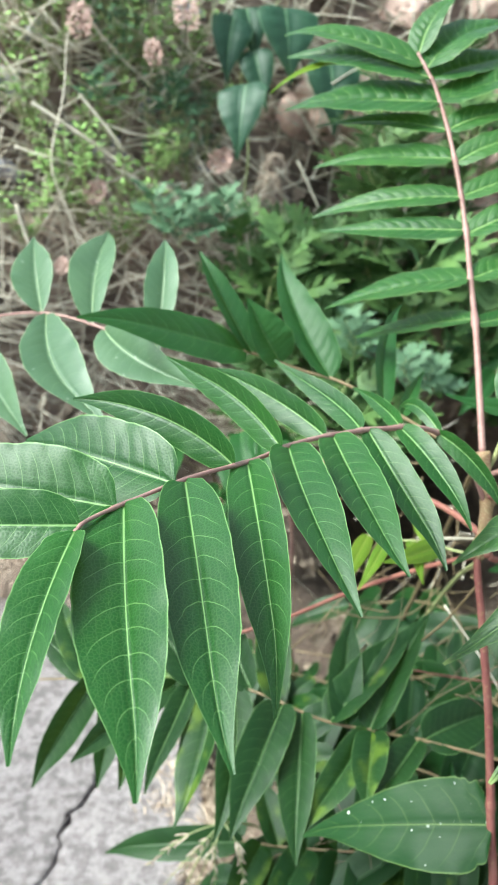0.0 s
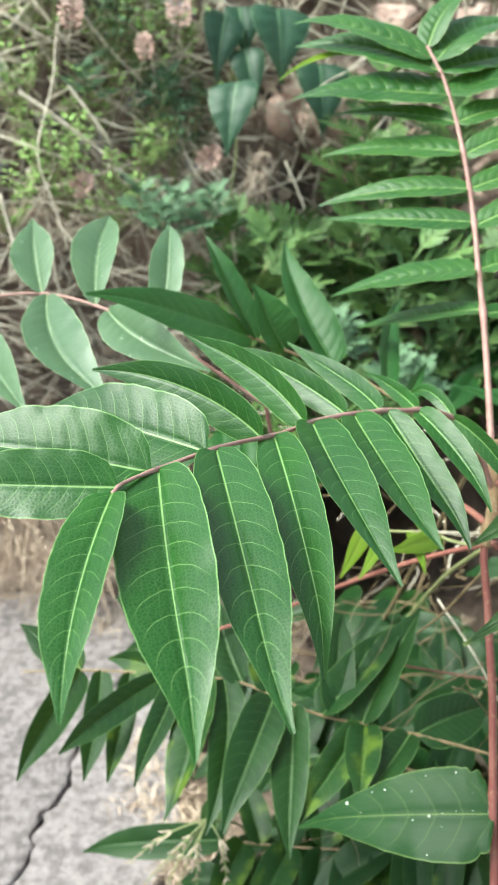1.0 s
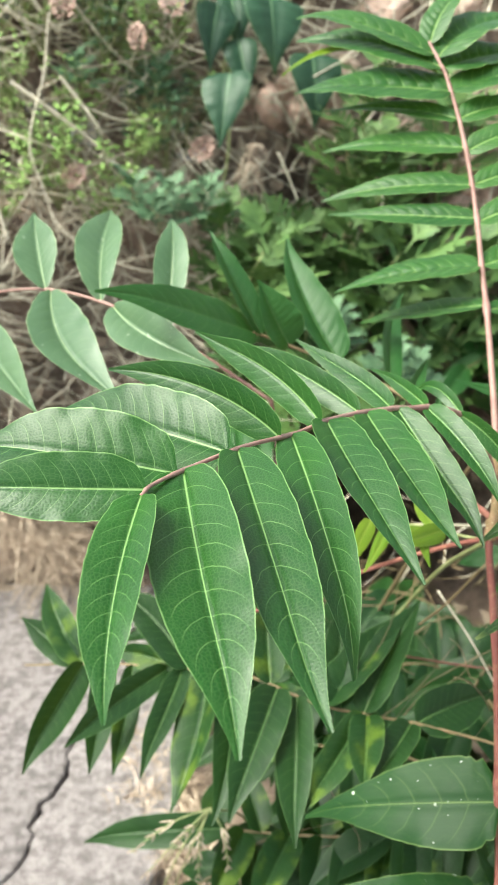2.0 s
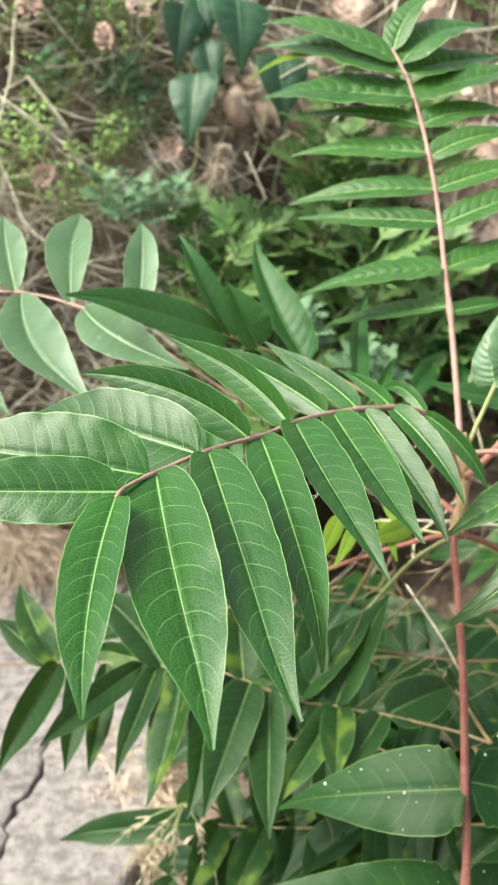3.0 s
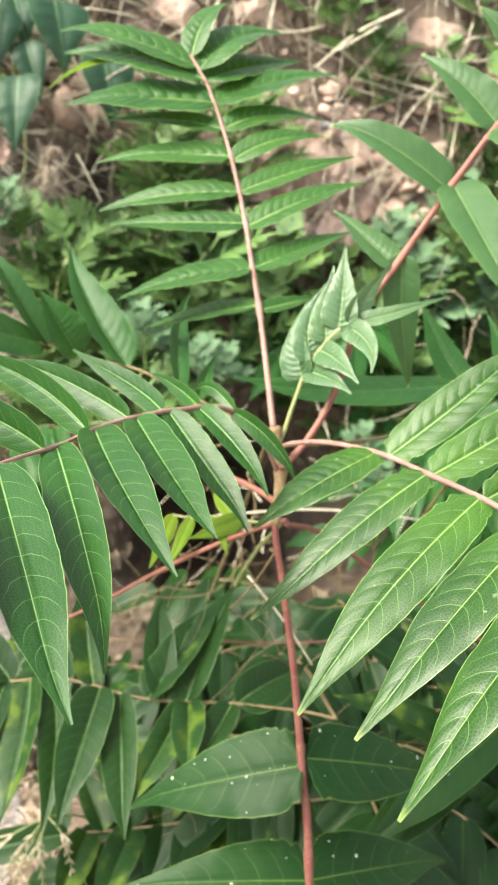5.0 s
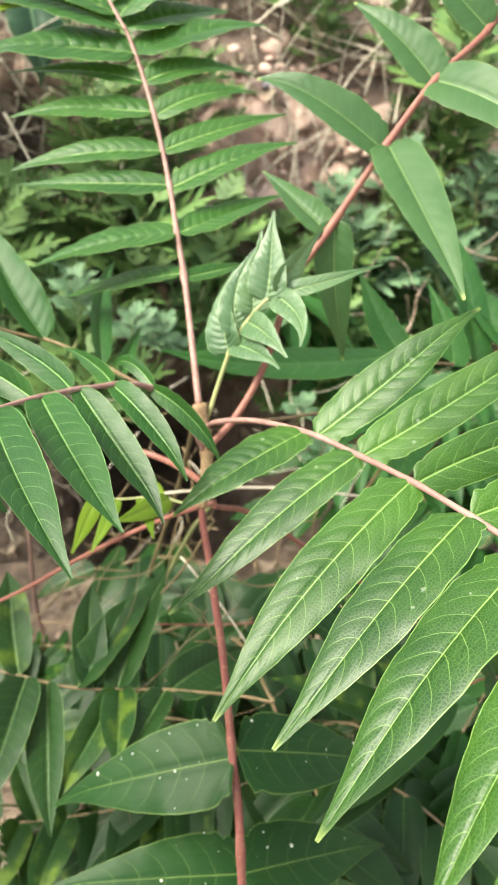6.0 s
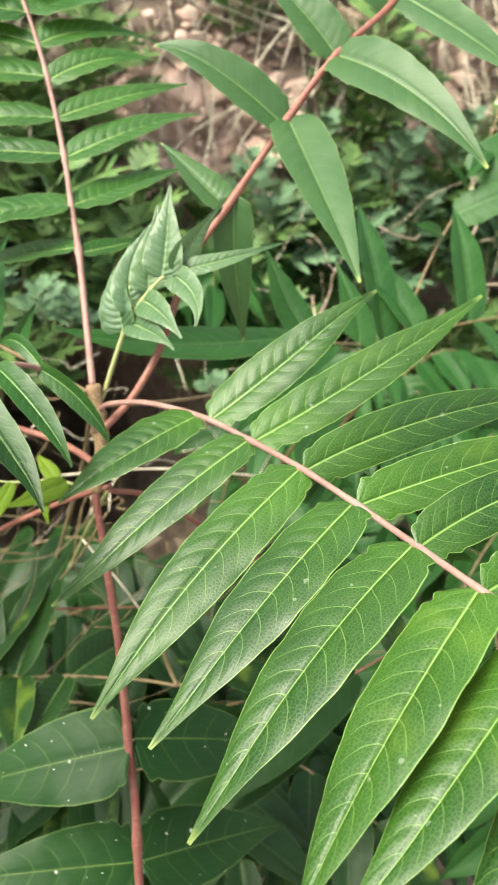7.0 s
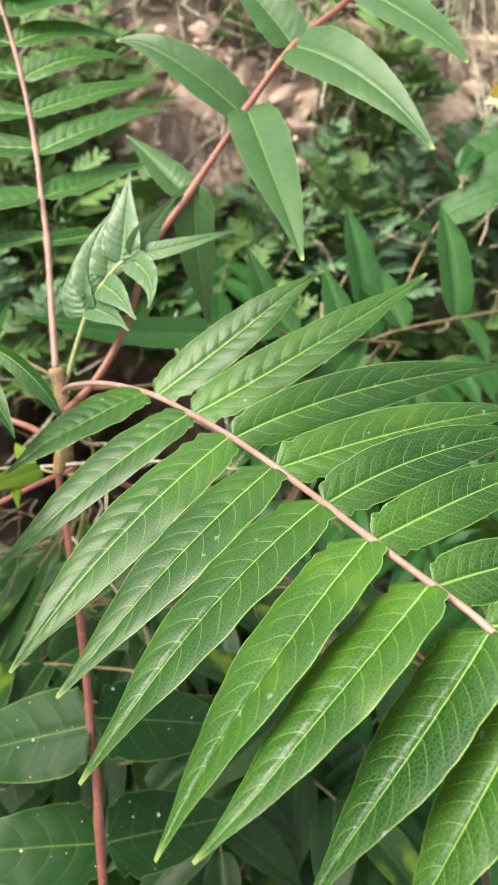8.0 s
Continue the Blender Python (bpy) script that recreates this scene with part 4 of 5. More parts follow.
def low_sapling(stalk, leaflets, mat, stalk_mat, label, seed, fine=1.0, shape="broad", r0=0.0011, r1=0.0008):
    """A leaf of a neighbouring shoot whose stem runs down to the ground."""
    root = Vector((stalk[0][0] + 0.06, max(stalk[0][1] + 0.25, 0.98), -0.03))
    ob = thing("tree_sapling", root, label, "sapling", "low shoots round the young tree")
    a = Vector(stalk[0])
    p = spline([a, a.lerp(root, 0.3) + Vector((0.012, 0.01, 0.02)), a.lerp(root, 0.7), root], 8)
    v, f = tube(p - np.array(root), 0.0014, 0.003, 8)
    part("stem", mesh_of("stem", v, f, stalk_mat), ob)
    compound_leaf(ob, stalk, leaflets, r0, r1, stalk_mat, mat, "", seed, fine, shape)


low_sapling(LEAF_C_STALK, LEAF_C, MAT["leaf_pale"], MAT["pink"], "low shoot showing pale grey-green leaflets", 11, 1.2, "oval")
low_sapling(LEAF_N_STALK, LEAF_N, MAT["leaf_dark"], MAT["tan"], "low shoot with upright dark green leaflets", 12, 1.2, "narrow")
low_sapling(LEAF_K_STALK, LEAF_K + LEAF_K_FAR + LEAF_K_MORE, MAT["leaf_low_shade"], MAT["tan"], "low shoot with drooping shaded leaflets", 13)
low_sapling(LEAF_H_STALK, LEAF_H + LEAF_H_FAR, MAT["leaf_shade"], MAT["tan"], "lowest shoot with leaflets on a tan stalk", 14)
low_sapling(LEAF_O_STALK, LEAF_O, MAT["leaf_dark"], MAT["tan"], "shoot with long dark leaflets in shade", 15)
low_sapling(LEAF_M_STALK, LEAF_M, MAT["leaf_dark"], MAT["tan"], "shoot with blotched leaflets on a pale red stalk", 16)
low_sapling(LEAF_Q_STALK, LEAF_Q, MAT["leaf_dark"], MAT["tan"], "tall thin shoot with broad green leaves", 17, 1.0, "heart")
low_sapling(LEAF_P_STALK, LEAF_P, MAT["leaf_yellow"], MAT["green_stalk"], "spindly shoot with yellowing leaflets in shade", 19, 0.8, "narrow", 0.001, 0.0007)
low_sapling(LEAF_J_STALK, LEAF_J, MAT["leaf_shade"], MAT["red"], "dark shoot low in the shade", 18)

for points, r, colour in TWIGS:
    base = Vector(points[-1])
    v, f = tube(spline(points, 8) - np.array(base), r, r * 0.85, 8)
    if colour == "red":
        part("leaf_stalk", mesh_of("leaf_stalk", v, f, MAT["red"]), sapling).location = base - Vector(STEM[-1])
    else:
        tw = new("dry_stalk", mesh_of("dry_stalk", v, f, MAT[colour]))
        tw.location = base
        tagged(tw, "thin dry grass stalk caught among the leaves", "stalk", "dry grass stalks")


# ---- undergrowth on the bank ----
def strip(verts, faces, path, widths, side):
    """Adds a narrow flat blade along a path to the lists."""
    n0 = len(verts)
    for p, w in zip(path, widths):
        verts.append(p - side * w)
        verts.append(p + side * w)
    for i in range(len(path) - 1):
        a = n0 + 2 * i
        faces.append((a, a + 1, a + 3, a + 2))


def lobed_leaf(verts, faces, base, axis, up, length, rng):
    """A deeply cut leaf: a midrib with pairs of narrow pointed lobes."""
    side = axis.cross(up).normalized()
    up = side.cross(axis).normalized()

    def at(s):
        return base + axis * (length * s) + up * (length * (0.25 * s - 0.38 * s * s))

    strip(verts, faces, [at(s) for s in (0, 0.3, 0.6, 0.85, 1.0)], [0.012 * length, 0.03 * length, 0.05 * length, 0.035 * length, 0.002], side)
    for k, s in enumerate((0.3, 0.45, 0.6, 0.75)):
        for sg in (-1, 1):
            ll = length * (0.43 - 0.07 * k) * rng.uniform(0.8, 1.15)
            d = (axis * 0.75 + side * sg * rng.uniform(0.7, 0.95) + up * rng.uniform(-0.1, 0.25)).normalized()
            s2 = d.cross(up).normalized()
            b0 = at(s)
            strip(verts, faces, [b0, b0 + d * ll * 0.35, b0 + d * ll * 0.7 - up * ll * 0.03, b0 + d * ll - up * ll * 0.1], [0.014 * length, 0.056 * length, 0.042 * length, 0.001], s2)


def mugwort(seed, height, count, size, mat):
    """An upright herb: a stem and a spiral of deeply cut leaves."""
    rng = random.Random(seed)
    ob = thing("mugwort", (0, 0, 0), "leafy herb with deeply cut grey-green leaves on the bank", "herb", "herbs on the bank")
    lean = Vector((rng.uniform(-0.2, 0.2), rng.uniform(-0.5, -0.2), 1)).normalized()
    path = [lean * (height * k / 6) + Vector((0.01 * math.sin(k), 0, 0)) for k in range(7)]
    v, f = tube(path, 0.0016, 0.0008, 6)
    part("stem", mesh_of("stem", v, f, MAT["green_stalk"]), ob)
    verts, faces = [], []
    for k in range(count):
        s = 0.15 + 0.85 * k / (count - 1)
        a = k * 2.4 + rng.uniform(-0.3, 0.3)
        axis = (Vector((math.cos(a), math.sin(a), 0.25 + 0.9 * s * s)) + lean * 0.2).normalized()
        lobed_leaf(verts, faces, lean * (height * s), axis, Vector((0, -0.35, 1)).normalized(), size * (1.1 - 0.45 * s) * rng.uniform(0.8, 1.2), rng)
    part("foliage", mesh_of("foliage", verts, faces, mat), ob)
    return ob


def small_leaf_herb(seed, height, mat):
    """A bushy herb with thin branching stems and many small oval leaflets."""
    rng = random.Random(seed)
    ob = thing("bank_herb", (0, 0, 0), "yellow-green herb with small oval leaves on the bank", "herb", "small-leaved herbs")
    verts, faces = [], []
    for b in range(7):
        d = Vector((rng.uniform(-0.6, 0.6), rng.uniform(-0.7, 0.1), 1)).normalized()
        path = [d * (height * rng.uniform(0.95, 1.05) * k / 5) + Vector((0, 0, -0.02 * k * k / 25)) for k in range(6)]
        v, f = tube(path, 0.0010, 0.0005, 5)
        part("stem", mesh_of("stem", v, f, MAT["green_stalk"]), ob)
        for k in range(11):
            s = rng.uniform(0.25, 1.0)
            p = d * (height * s)
            for q in range(3):
                a = rng.uniform(0, 6.28)
                axis = Vector((math.cos(a), math.sin(a), rng.uniform(-0.1, 0.7))).normalized()
                side = axis.cross(Vector((0, -0.5, 1))).normalized()
                ll = rng.uniform(0.006, 0.012)
                o = p + axis * 0.004
                strip(verts, faces, [o, o + axis * ll * 0.35, o + axis * ll * 0.7, o + axis * ll], [0.0004, ll * 0.17, ll * 0.19, 0.0005], side)
    part("foliage", mesh_of("foliage", verts, faces, mat), ob)
    return ob


def random_sapling(seed, mat):
    """A small shoot with three or four pinnate leaves, for the thicket behind."""
    rng = random.Random(seed)
    ob = thing("tree_sapling", (0, 0, 0), "small shaded shoot with dull green leaflets in the thicket", "sapling", "shoots in the thicket")
    h = rng.uniform(0.16, 0.26)
    top = Vector((rng.uniform(-0.03, 0.03), -0.07, h))
    v, f = tube(spline([(0, 0, -0.03), top * 0.5 + Vector((0.01, 0, 0)), top], 6), 0.0024, 0.0015, 7)
    part("stem", mesh_of("stem", v, f, MAT["tan"]), ob)
    for k in range(4):
        a = rng.uniform(-0.2, 0.2) + (3.3, 4.2, 5.2, 6.1)[k]
        d = Vector((math.cos(a), 0.7 * math.sin(a), 0.0))
        base = top * rng.uniform(0.55, 1.0)
        reach = rng.uniform(0.12, 0.19)
        pts = [base, base + d * reach * 0.5 + Vector((0, 0, 0.05)), base + d * reach + Vector((0, 0, 0.03))]
        side = d.cross(Vector((0, 0, 1))).normalized()
        rows = []
        for j in range(9):
            s = 0.25 + 0.75 * (j // 2) / 4
            sg = (-1, 1)[j % 2]
            root = Vector(spline(pts, 12)[round(s * 24)])
            go = side * sg * 0.8 + d * (0.45 if j < 8 else 1.2)
            if j == 8:
                go = d
            ll = rng.uniform(0.06, 0.085)
            rows.append((s, tuple(root + go.normalized() * ll + Vector((0, -0.01, -0.035 - rng.uniform(0, 0.02)))), rng.uniform(0.028, 0.040), rng.uniform(15, 45), 0.07, rng.uniform(0.2, 0.5)))
        compound_leaf(ob, [tuple(p) for p in pts], rows, 0.0013, 0.0008, MAT["tan"], mat, "", seed * 7 + k, 0.5, "narrow")
    return ob


def place_copies(makers, spots, seed):
    """The first use of each maker is the model itself, the others are copies turned and sized at random."""
    rng = random.Random(seed)
    models = [None] * len(makers)
    for k, (at, size) in enumerate(spots):
        i = k % len(makers)
        m = Matrix.Translation(at) @ Matrix.Rotation(rng.uniform(-0.7, 0.7), 4, "Z") @ Matrix.Scale(size * rng.uniform(0.9, 1.1), 4)
        if models[i] is None:
            models[i] = makers[i]()
            models[i].matrix_basis = m
        else:
            c = copy_thing(models[i], m)
            c.matrix_basis = m


rng = random.Random(40)
spots = []
for k in range(15):
    x = -0.02 + 0.072 * k + rng.uniform(-0.03, 0.03)
    spots.append((bank_point(x, rng.uniform(-0.02, 0.10), 0.10 + rng.uniform(0, 0.15)), 1.0))
for k in range(12):
    spots.append((Vector((rng.uniform(0.16, 0.85), rng.uniform(0.62, 0.95), -0.03)), rng.uniform(0.8, 1.15)))
for k in range(9):
    spots.append((Vector((rng.uniform(0.20, 0.62), rng.uniform(0.42, 0.66), -0.03)), rng.uniform(0.8, 1.1)))
for k in range(4):
    x = 0.30 + 0.11 * k + rng.uniform(-0.03, 0.03)
    spots.append((bank_point(x, rng.uniform(0.12, 0.3), 0.03), 1.0))
for k in range(9):
    spots.append((Vector((rng.uniform(0.07, 0.24), rng.uniform(0.52, 0.92), -0.03)), rng.uniform(0.6, 0.85)))
spots = [(p, s) for p, s in spots if not (0.02 < p.x < 0.50 and p.y > 0.84 and p.z < 0.16)]
# spots low near the stem get the green darkened to stand for shade
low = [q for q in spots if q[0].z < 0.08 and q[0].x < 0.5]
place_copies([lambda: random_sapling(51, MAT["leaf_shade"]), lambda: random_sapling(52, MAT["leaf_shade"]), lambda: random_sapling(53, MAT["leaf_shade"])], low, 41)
place_copies([lambda: random_sapling(54, MAT["leaf_dark"]), lambda: random_sapling(55, MAT["leaf_dark"])], [q for q in spots if q not in low], 45)

spots = []
for k in range(150):
    x, h, out = rng.uniform(0.0, 1.15), rng.uniform(0.16, 0.72), rng.uniform(-0.01, 0.13)
    if (0.36 < x < 0.66 and h > 0.42) or (0.76 < x < 0.97 and h > 0.5) or (x < 0.15 and h > 0.45):
        continue  # bare rubble shows here
    spots.append((bank_point(x, h, out), rng.uniform(0.9, 1.35)))
for k in range(22):
    spots.append((bank_point(rng.uniform(0.45, 1.25), rng.uniform(0.72, 0.98), 0.02), rng.uniform(0.6, 1.0)))
place_copies([lambda: mugwort(61, 0.13, 11, 0.10, MAT["herb"]), lambda: mugwort(62, 0.10, 9, 0.115, MAT["herb"]), lambda: mugwort(63, 0.15, 12, 0.095, MAT["herb"])], spots, 42)
GREY_HERBS = [((-0.117, 1.147, 0.582), 0.60), ((-0.070, 1.131, 0.579), 0.65), ((-0.036, 1.144, 0.581), 0.55), ((-0.095, 1.108, 0.579), 0.50), ((0.131, 0.983, 0.479), 0.50), ((0.189, 0.928, 0.442), 0.50), ((0.217, 0.928, 0.436), 0.45), ((0.127, 0.980, 0.465), 0.50), ((0.452, 0.939, 0.247), 0.45), ((0.349, 0.777, 0.409), 0.35), ((-0.203, 1.215, 0.736), 0.50), ((-0.104, 1.222, 0.721), 0.55)]
GREY_HERBS += [(tuple(bank_point(0.50 + 0.045 * k, 0.36 + 0.23 * (k * 0.618 % 1), 0.12)), 0.8 + 0.4 * (k * 0.38 % 1)) for k in range(13)]
SMALL_HERBS = [((-0.261, 1.268, 0.774), 1.18), ((-0.175, 1.265, 0.763), 1.18), ((-0.152, 1.276, 0.800), 1.08), ((-0.295, 1.253, 0.685), 1.00), ((-0.105, 1.270, 0.714), 1.08), ((-0.135, 1.239, 0.639), 1.08), ((-0.239, 1.215, 0.584), 1.08), ((-0.182, 1.202, 0.548), 1.08), ((-0.087, 1.232, 0.634), 0.90), ((-0.214, 1.286, 0.825), 1.18), ((-0.316, 1.274, 0.779), 1.08), ((-0.114, 1.307, 0.830), 1.00), ((-0.320, 1.207, 0.543), 0.90), ((-0.024, 1.284, 0.700), 0.90), ((-0.196, 1.259, 0.791), 1.10), ((-0.127, 1.256, 0.751), 1.00), ((-0.081, 1.278, 0.781), 1.00), ((-0.280, 1.268, 0.823), 1.10), ((-0.158, 1.272, 0.827), 1.10), ((-0.206, 1.242, 0.682), 0.90), ((-0.063, 1.252, 0.663), 0.80), ((-0.166, 1.215, 0.594), 0.90), ((-0.254, 1.224, 0.629), 0.90), ((-0.170, 1.226, 0.765), 0.80), ((-0.305, 1.219, 0.714), 0.60), ((-0.108, 1.206, 0.659), 0.50), ((-0.174, 1.238, 0.820), 0.80)]
place_copies([lambda: mugwort(64, 0.10, 14, 0.085, MAT["herb_blue"])], [(Vector(p), s) for p, s in GREY_HERBS], 43)
place_copies([lambda: small_leaf_herb(71, 0.16, MAT["herb_yellow"]), lambda: small_leaf_herb(72, 0.13, MAT["herb_yellow"]), lambda: small_leaf_herb(73, 0.14, MAT["herb_blue"])], [(Vector(p), s) for p, s in SMALL_HERBS], 44)


def seed_head(base, top, size, seed):
    """A dry flower head of many small husks on a thin stalk."""
    rng = random.Random(seed)
    base, top = Vector(base), Vector(top)
    ob = thing("seed_head", base, "dry pinkish seed head on a thin stalk", "seed head", "dry seed heads")
    mid = base.lerp(top, 0.5) + Vector((rng.uniform(-0.02, 0.02), 0, 0.01))
    v, f = tube([p - np.array(base) for p in spline([base, mid, top], 6)], 0.0012, 0.0008, 6)
    part("stalk", mesh_of("stalk", v, f, MAT["straw"]), ob)
    axis = Vector((rng.uniform(-0.8, 0.8), -0.5, 0.6)).normalized()
    verts, faces = [], []
    for k in range(90):
        s = (k + 0.5) / 90
        a = k * 2.39996
        r = size * 0.60 * math.sin(math.pi * (0.12 + 0.83 * s)) ** 0.7
        side = axis.orthogonal().normalized()
        out = (side * math.cos(a) + axis.cross(side) * math.sin(a)).normalized()
        p = top - base + axis * (size * 1.5 * (s - 0.1)) + out * r * 0.7
        d = (out * rng.uniform(0.5, 1.2) + axis * rng.uniform(0.2, 1.0) + Vector((rng.gauss(0, 0.3), rng.gauss(0, 0.3), rng.gauss(0, 0.3)))).normalized()
        strip(verts, faces, [p, p + d * size * 0.12, p + d * size * 0.25], [size * 0.04, size * 0.09, size * 0.02], d.cross(axis).normalized())
    part("flower_head", mesh_of("flower_head", verts, faces, MAT["seed"]), ob)


SEED_HEADS = [((-0.216, 1.188, 0.837), 0.028, 0), ((-0.078, 1.204, 0.846), 0.030, 1), ((-0.122, 1.180, 0.803), 0.021, 2), ((-0.048, 1.165, 0.673), 0.025, 3), ((-0.216, 1.150, 0.636), 0.024, 4), ((-0.260, 1.142, 0.539), 0.018, 5)]
for at, size, k in SEED_HEADS:
    a = Vector(at)
    seed_head(bank_point(a.x - 0.02, a.z - 0.13), a, size, 80 + k)

# large dark heart-shaped leaves of a climbing plant
VINE_STEM = [(-0.017, 1.195, 0.574), (-0.001, 1.203, 0.688), (-0.009, 1.248, 0.793), (0.046, 1.294, 0.884)]
VINE_LEAVES = [((0.047, 1.210, 0.864), (0.054, 1.169, 0.776), 0.085), ((-0.004, 1.164, 0.776), (-0.015, 1.122, 0.687), 0.070), ((0.007, 1.224, 0.815), (0.022, 1.188, 0.740), 0.050), ((-0.020, 1.242, 0.855), (-0.031, 1.201, 0.774), 0.060), ((0.112, 1.260, 0.800), (0.120, 1.222, 0.708), 0.080), ((-0.003, 1.266, 0.866), (0.009, 1.230, 0.796), 0.050)]
vine = thing("climbing_plant", VINE_STEM[0], "climbing plant with dark heart-shaped leaves on the bank", "climber")
v, f = tube(spline(VINE_STEM, 8) - np.array(VINE_STEM[0]), 0.0016, 0.001, 6)
part("stem", mesh_of("stem", v, f, MAT["green_stalk"]), vine)
rng = random.Random(90)
for b, tip, width in VINE_LEAVES:
    one = part("leaf", blade_mesh(b, tip, width, rng.uniform(-20, 20), 0.38, MAT["leaf_vine"], rng, "ovate", lean=45, arch=0.12, fine=0.8, laterals=6.0, teeth=0.0, droop=0.25), vine)
    one.location = Vector(b) - Vector(VINE_STEM[0])


def rock(at, size, mat, seed, label):
    """A broken stone with flat faces and worn edges."""
    bm = bmesh.new()
    bmesh.ops.create_icosphere(bm, subdivisions=4 if size[0] > 0.045 else 3 if size[0] > 0.02 else 2, radius=1.0)
    rng = random.Random(seed)
    planes = [(Vector((rng.gauss(0, 1), rng.gauss(0, 1), rng.gauss(0, 1))).normalized(), rng.uniform(0.42, 0.8)) for _ in range(14)]
    for v in bm.verts:
        d = v.co.normalized()
        r = min([1.0] + [c / max(1e-3, d @ n) if d @ n > 0 else 9 for n, c in planes])
        v.co = d * (r + 0.09 * noise.fractal(d * 3 + Vector((seed, 0, 0)), 1.0, 2.0, 4) + 0.02 * noise.noise(d * 14))
    me = bpy.data.meshes.new("stone")
    for v in bm.verts:
        v.co = Vector((v.co.x * size[0], v.co.y * size[1], v.co.z * size[2]))
    bm.to_mesh(me)
    bm.free()
    me.materials.append(mat)
    me.polygons.foreach_set("use_smooth", [True] * len(me.polygons))
    ob = new("stone", me)
    ob.matrix_basis = Matrix.Translation(at) @ Matrix.Rotation(rng.uniform(-0.4, 0.4), 4, "Y")
    tagged(ob, label, "stone", "stones in the bank")


ROCKS = [(0.44, 0.66, 0.09, 0.07, 0), (0.53, 0.62, 0.07, 0.06, 0), (0.60, 0.56, 0.06, 0.05, 0), (0.48, 0.55, 0.06, 0.05, 0), (0.40, 0.57, 0.05, 0.04, 0), (0.56, 0.70, 0.05, 0.04, 0), (0.66, 0.64, 0.05, 0.03, 0),
         (0.85, 0.62, 0.07, 0.05, 0), (0.93, 0.57, 0.05, 0.04, 0), (0.79, 0.57, 0.04, 0.03, 0), (0.48, 0.71, 0.025, 0.02, 1), (0.56, 0.42, 0.03, 0.02, 1),
         (0.06, 0.73, 0.04, 0.045, 0), (0.22, 0.86, 0.06, 0.04, 0), (0.17, 0.64, 0.025, 0.02, 0), (-0.34, 0.77, 0.05, 0.04, 1), (-0.30, 0.84, 0.04, 0.03, 1), (-0.20, 0.68, 0.045, 0.03, 1), (-0.14, 0.74, 0.06, 0.02, 1), (-0.27, 0.71, 0.05, 0.018, 1), (-0.36, 0.66, 0.05, 0.03, 1), (-0.10, 0.86, 0.05, 0.03, 1), (-0.05, 0.66, 0.035, 0.02, 1),
         (0.68, 0.85, 0.08, 0.05, 0), (0.90, 0.80, 0.07, 0.05, 0), (0.36, 0.88, 0.06, 0.04, 0)]
for x, h, w, t, kind in ROCKS:
    w, t = 0.85 * w, 0.8 * t
    pink = kind == 0
    rock(bank_point(x, h, -0.01), (w, 0.05, t), MAT["stone"] if pink else MAT["grey_stone"], int(abs(x) * 1000 + h * 100),
         "rough pinkish brown stone set in the bank" if pink else "grey weathered stone set in the bank")

def bare_earth(cx, ch, rx, rh, seed):
    """A bare patch of crumbled earth that stands a little proud of the bank."""
    rng = random.Random(seed)
    ph = [rng.uniform(0, 6.28) for _ in range(4)]
    verts, faces = [], []
    rings, spokes = 26, 72
    for i in range(rings + 1):
        s = i / rings
        for k in range(spokes):
            a = 2 * math.pi * k / spokes
            edge = 1 + 0.16 * math.sin(2 * a + ph[0]) + 0.10 * math.sin(3 * a + ph[1]) + 0.07 * math.sin(7 * a + ph[2]) + 0.04 * math.sin(13 * a + ph[3])
            x, h = cx + rx * s * edge * math.cos(a), ch + rh * s * edge * math.sin(a)
            verts.append(bank_point(x, h, 0.022 * (1 - s ** 4) - 0.008 + 0.012 * lumps(x, h, 30)))
    for i in range(rings):
        for k in range(spokes):
            k2 = (k + 1) % spokes
            faces.append((i * spokes + k, i * spokes + k2, (i + 1) * spokes + k2, (i + 1) * spokes + k))
    tagged(new("bare_earth", mesh_of("bare_earth", verts, faces, MAT["rubble"])), "patch of crumbling pinkish earth in the bank", "earth", kind="structure")


bare_earth(0.50, 0.62, 0.15, 0.13, 1)
bare_earth(0.86, 0.63, 0.12, 0.08, 2)
bare_earth(0.13, 0.74, 0.09, 0.07, 3)
rng = random.Random(95)
for k in range(260):
    w = 0.006 + 0.03 * rng.random() ** 2
    x = rng.uniform(0.35, 0.66) if k < 160 else rng.uniform(0.70, 1.02) if k < 220 else rng.uniform(0.08, 0.34)
    rock(bank_point(x, rng.uniform(0.48, 0.78), -0.004), (w, 0.02, w * rng.uniform(0.6, 0.9)), MAT["stone"], 300 + k, "small broken pinkish stone in the bank")


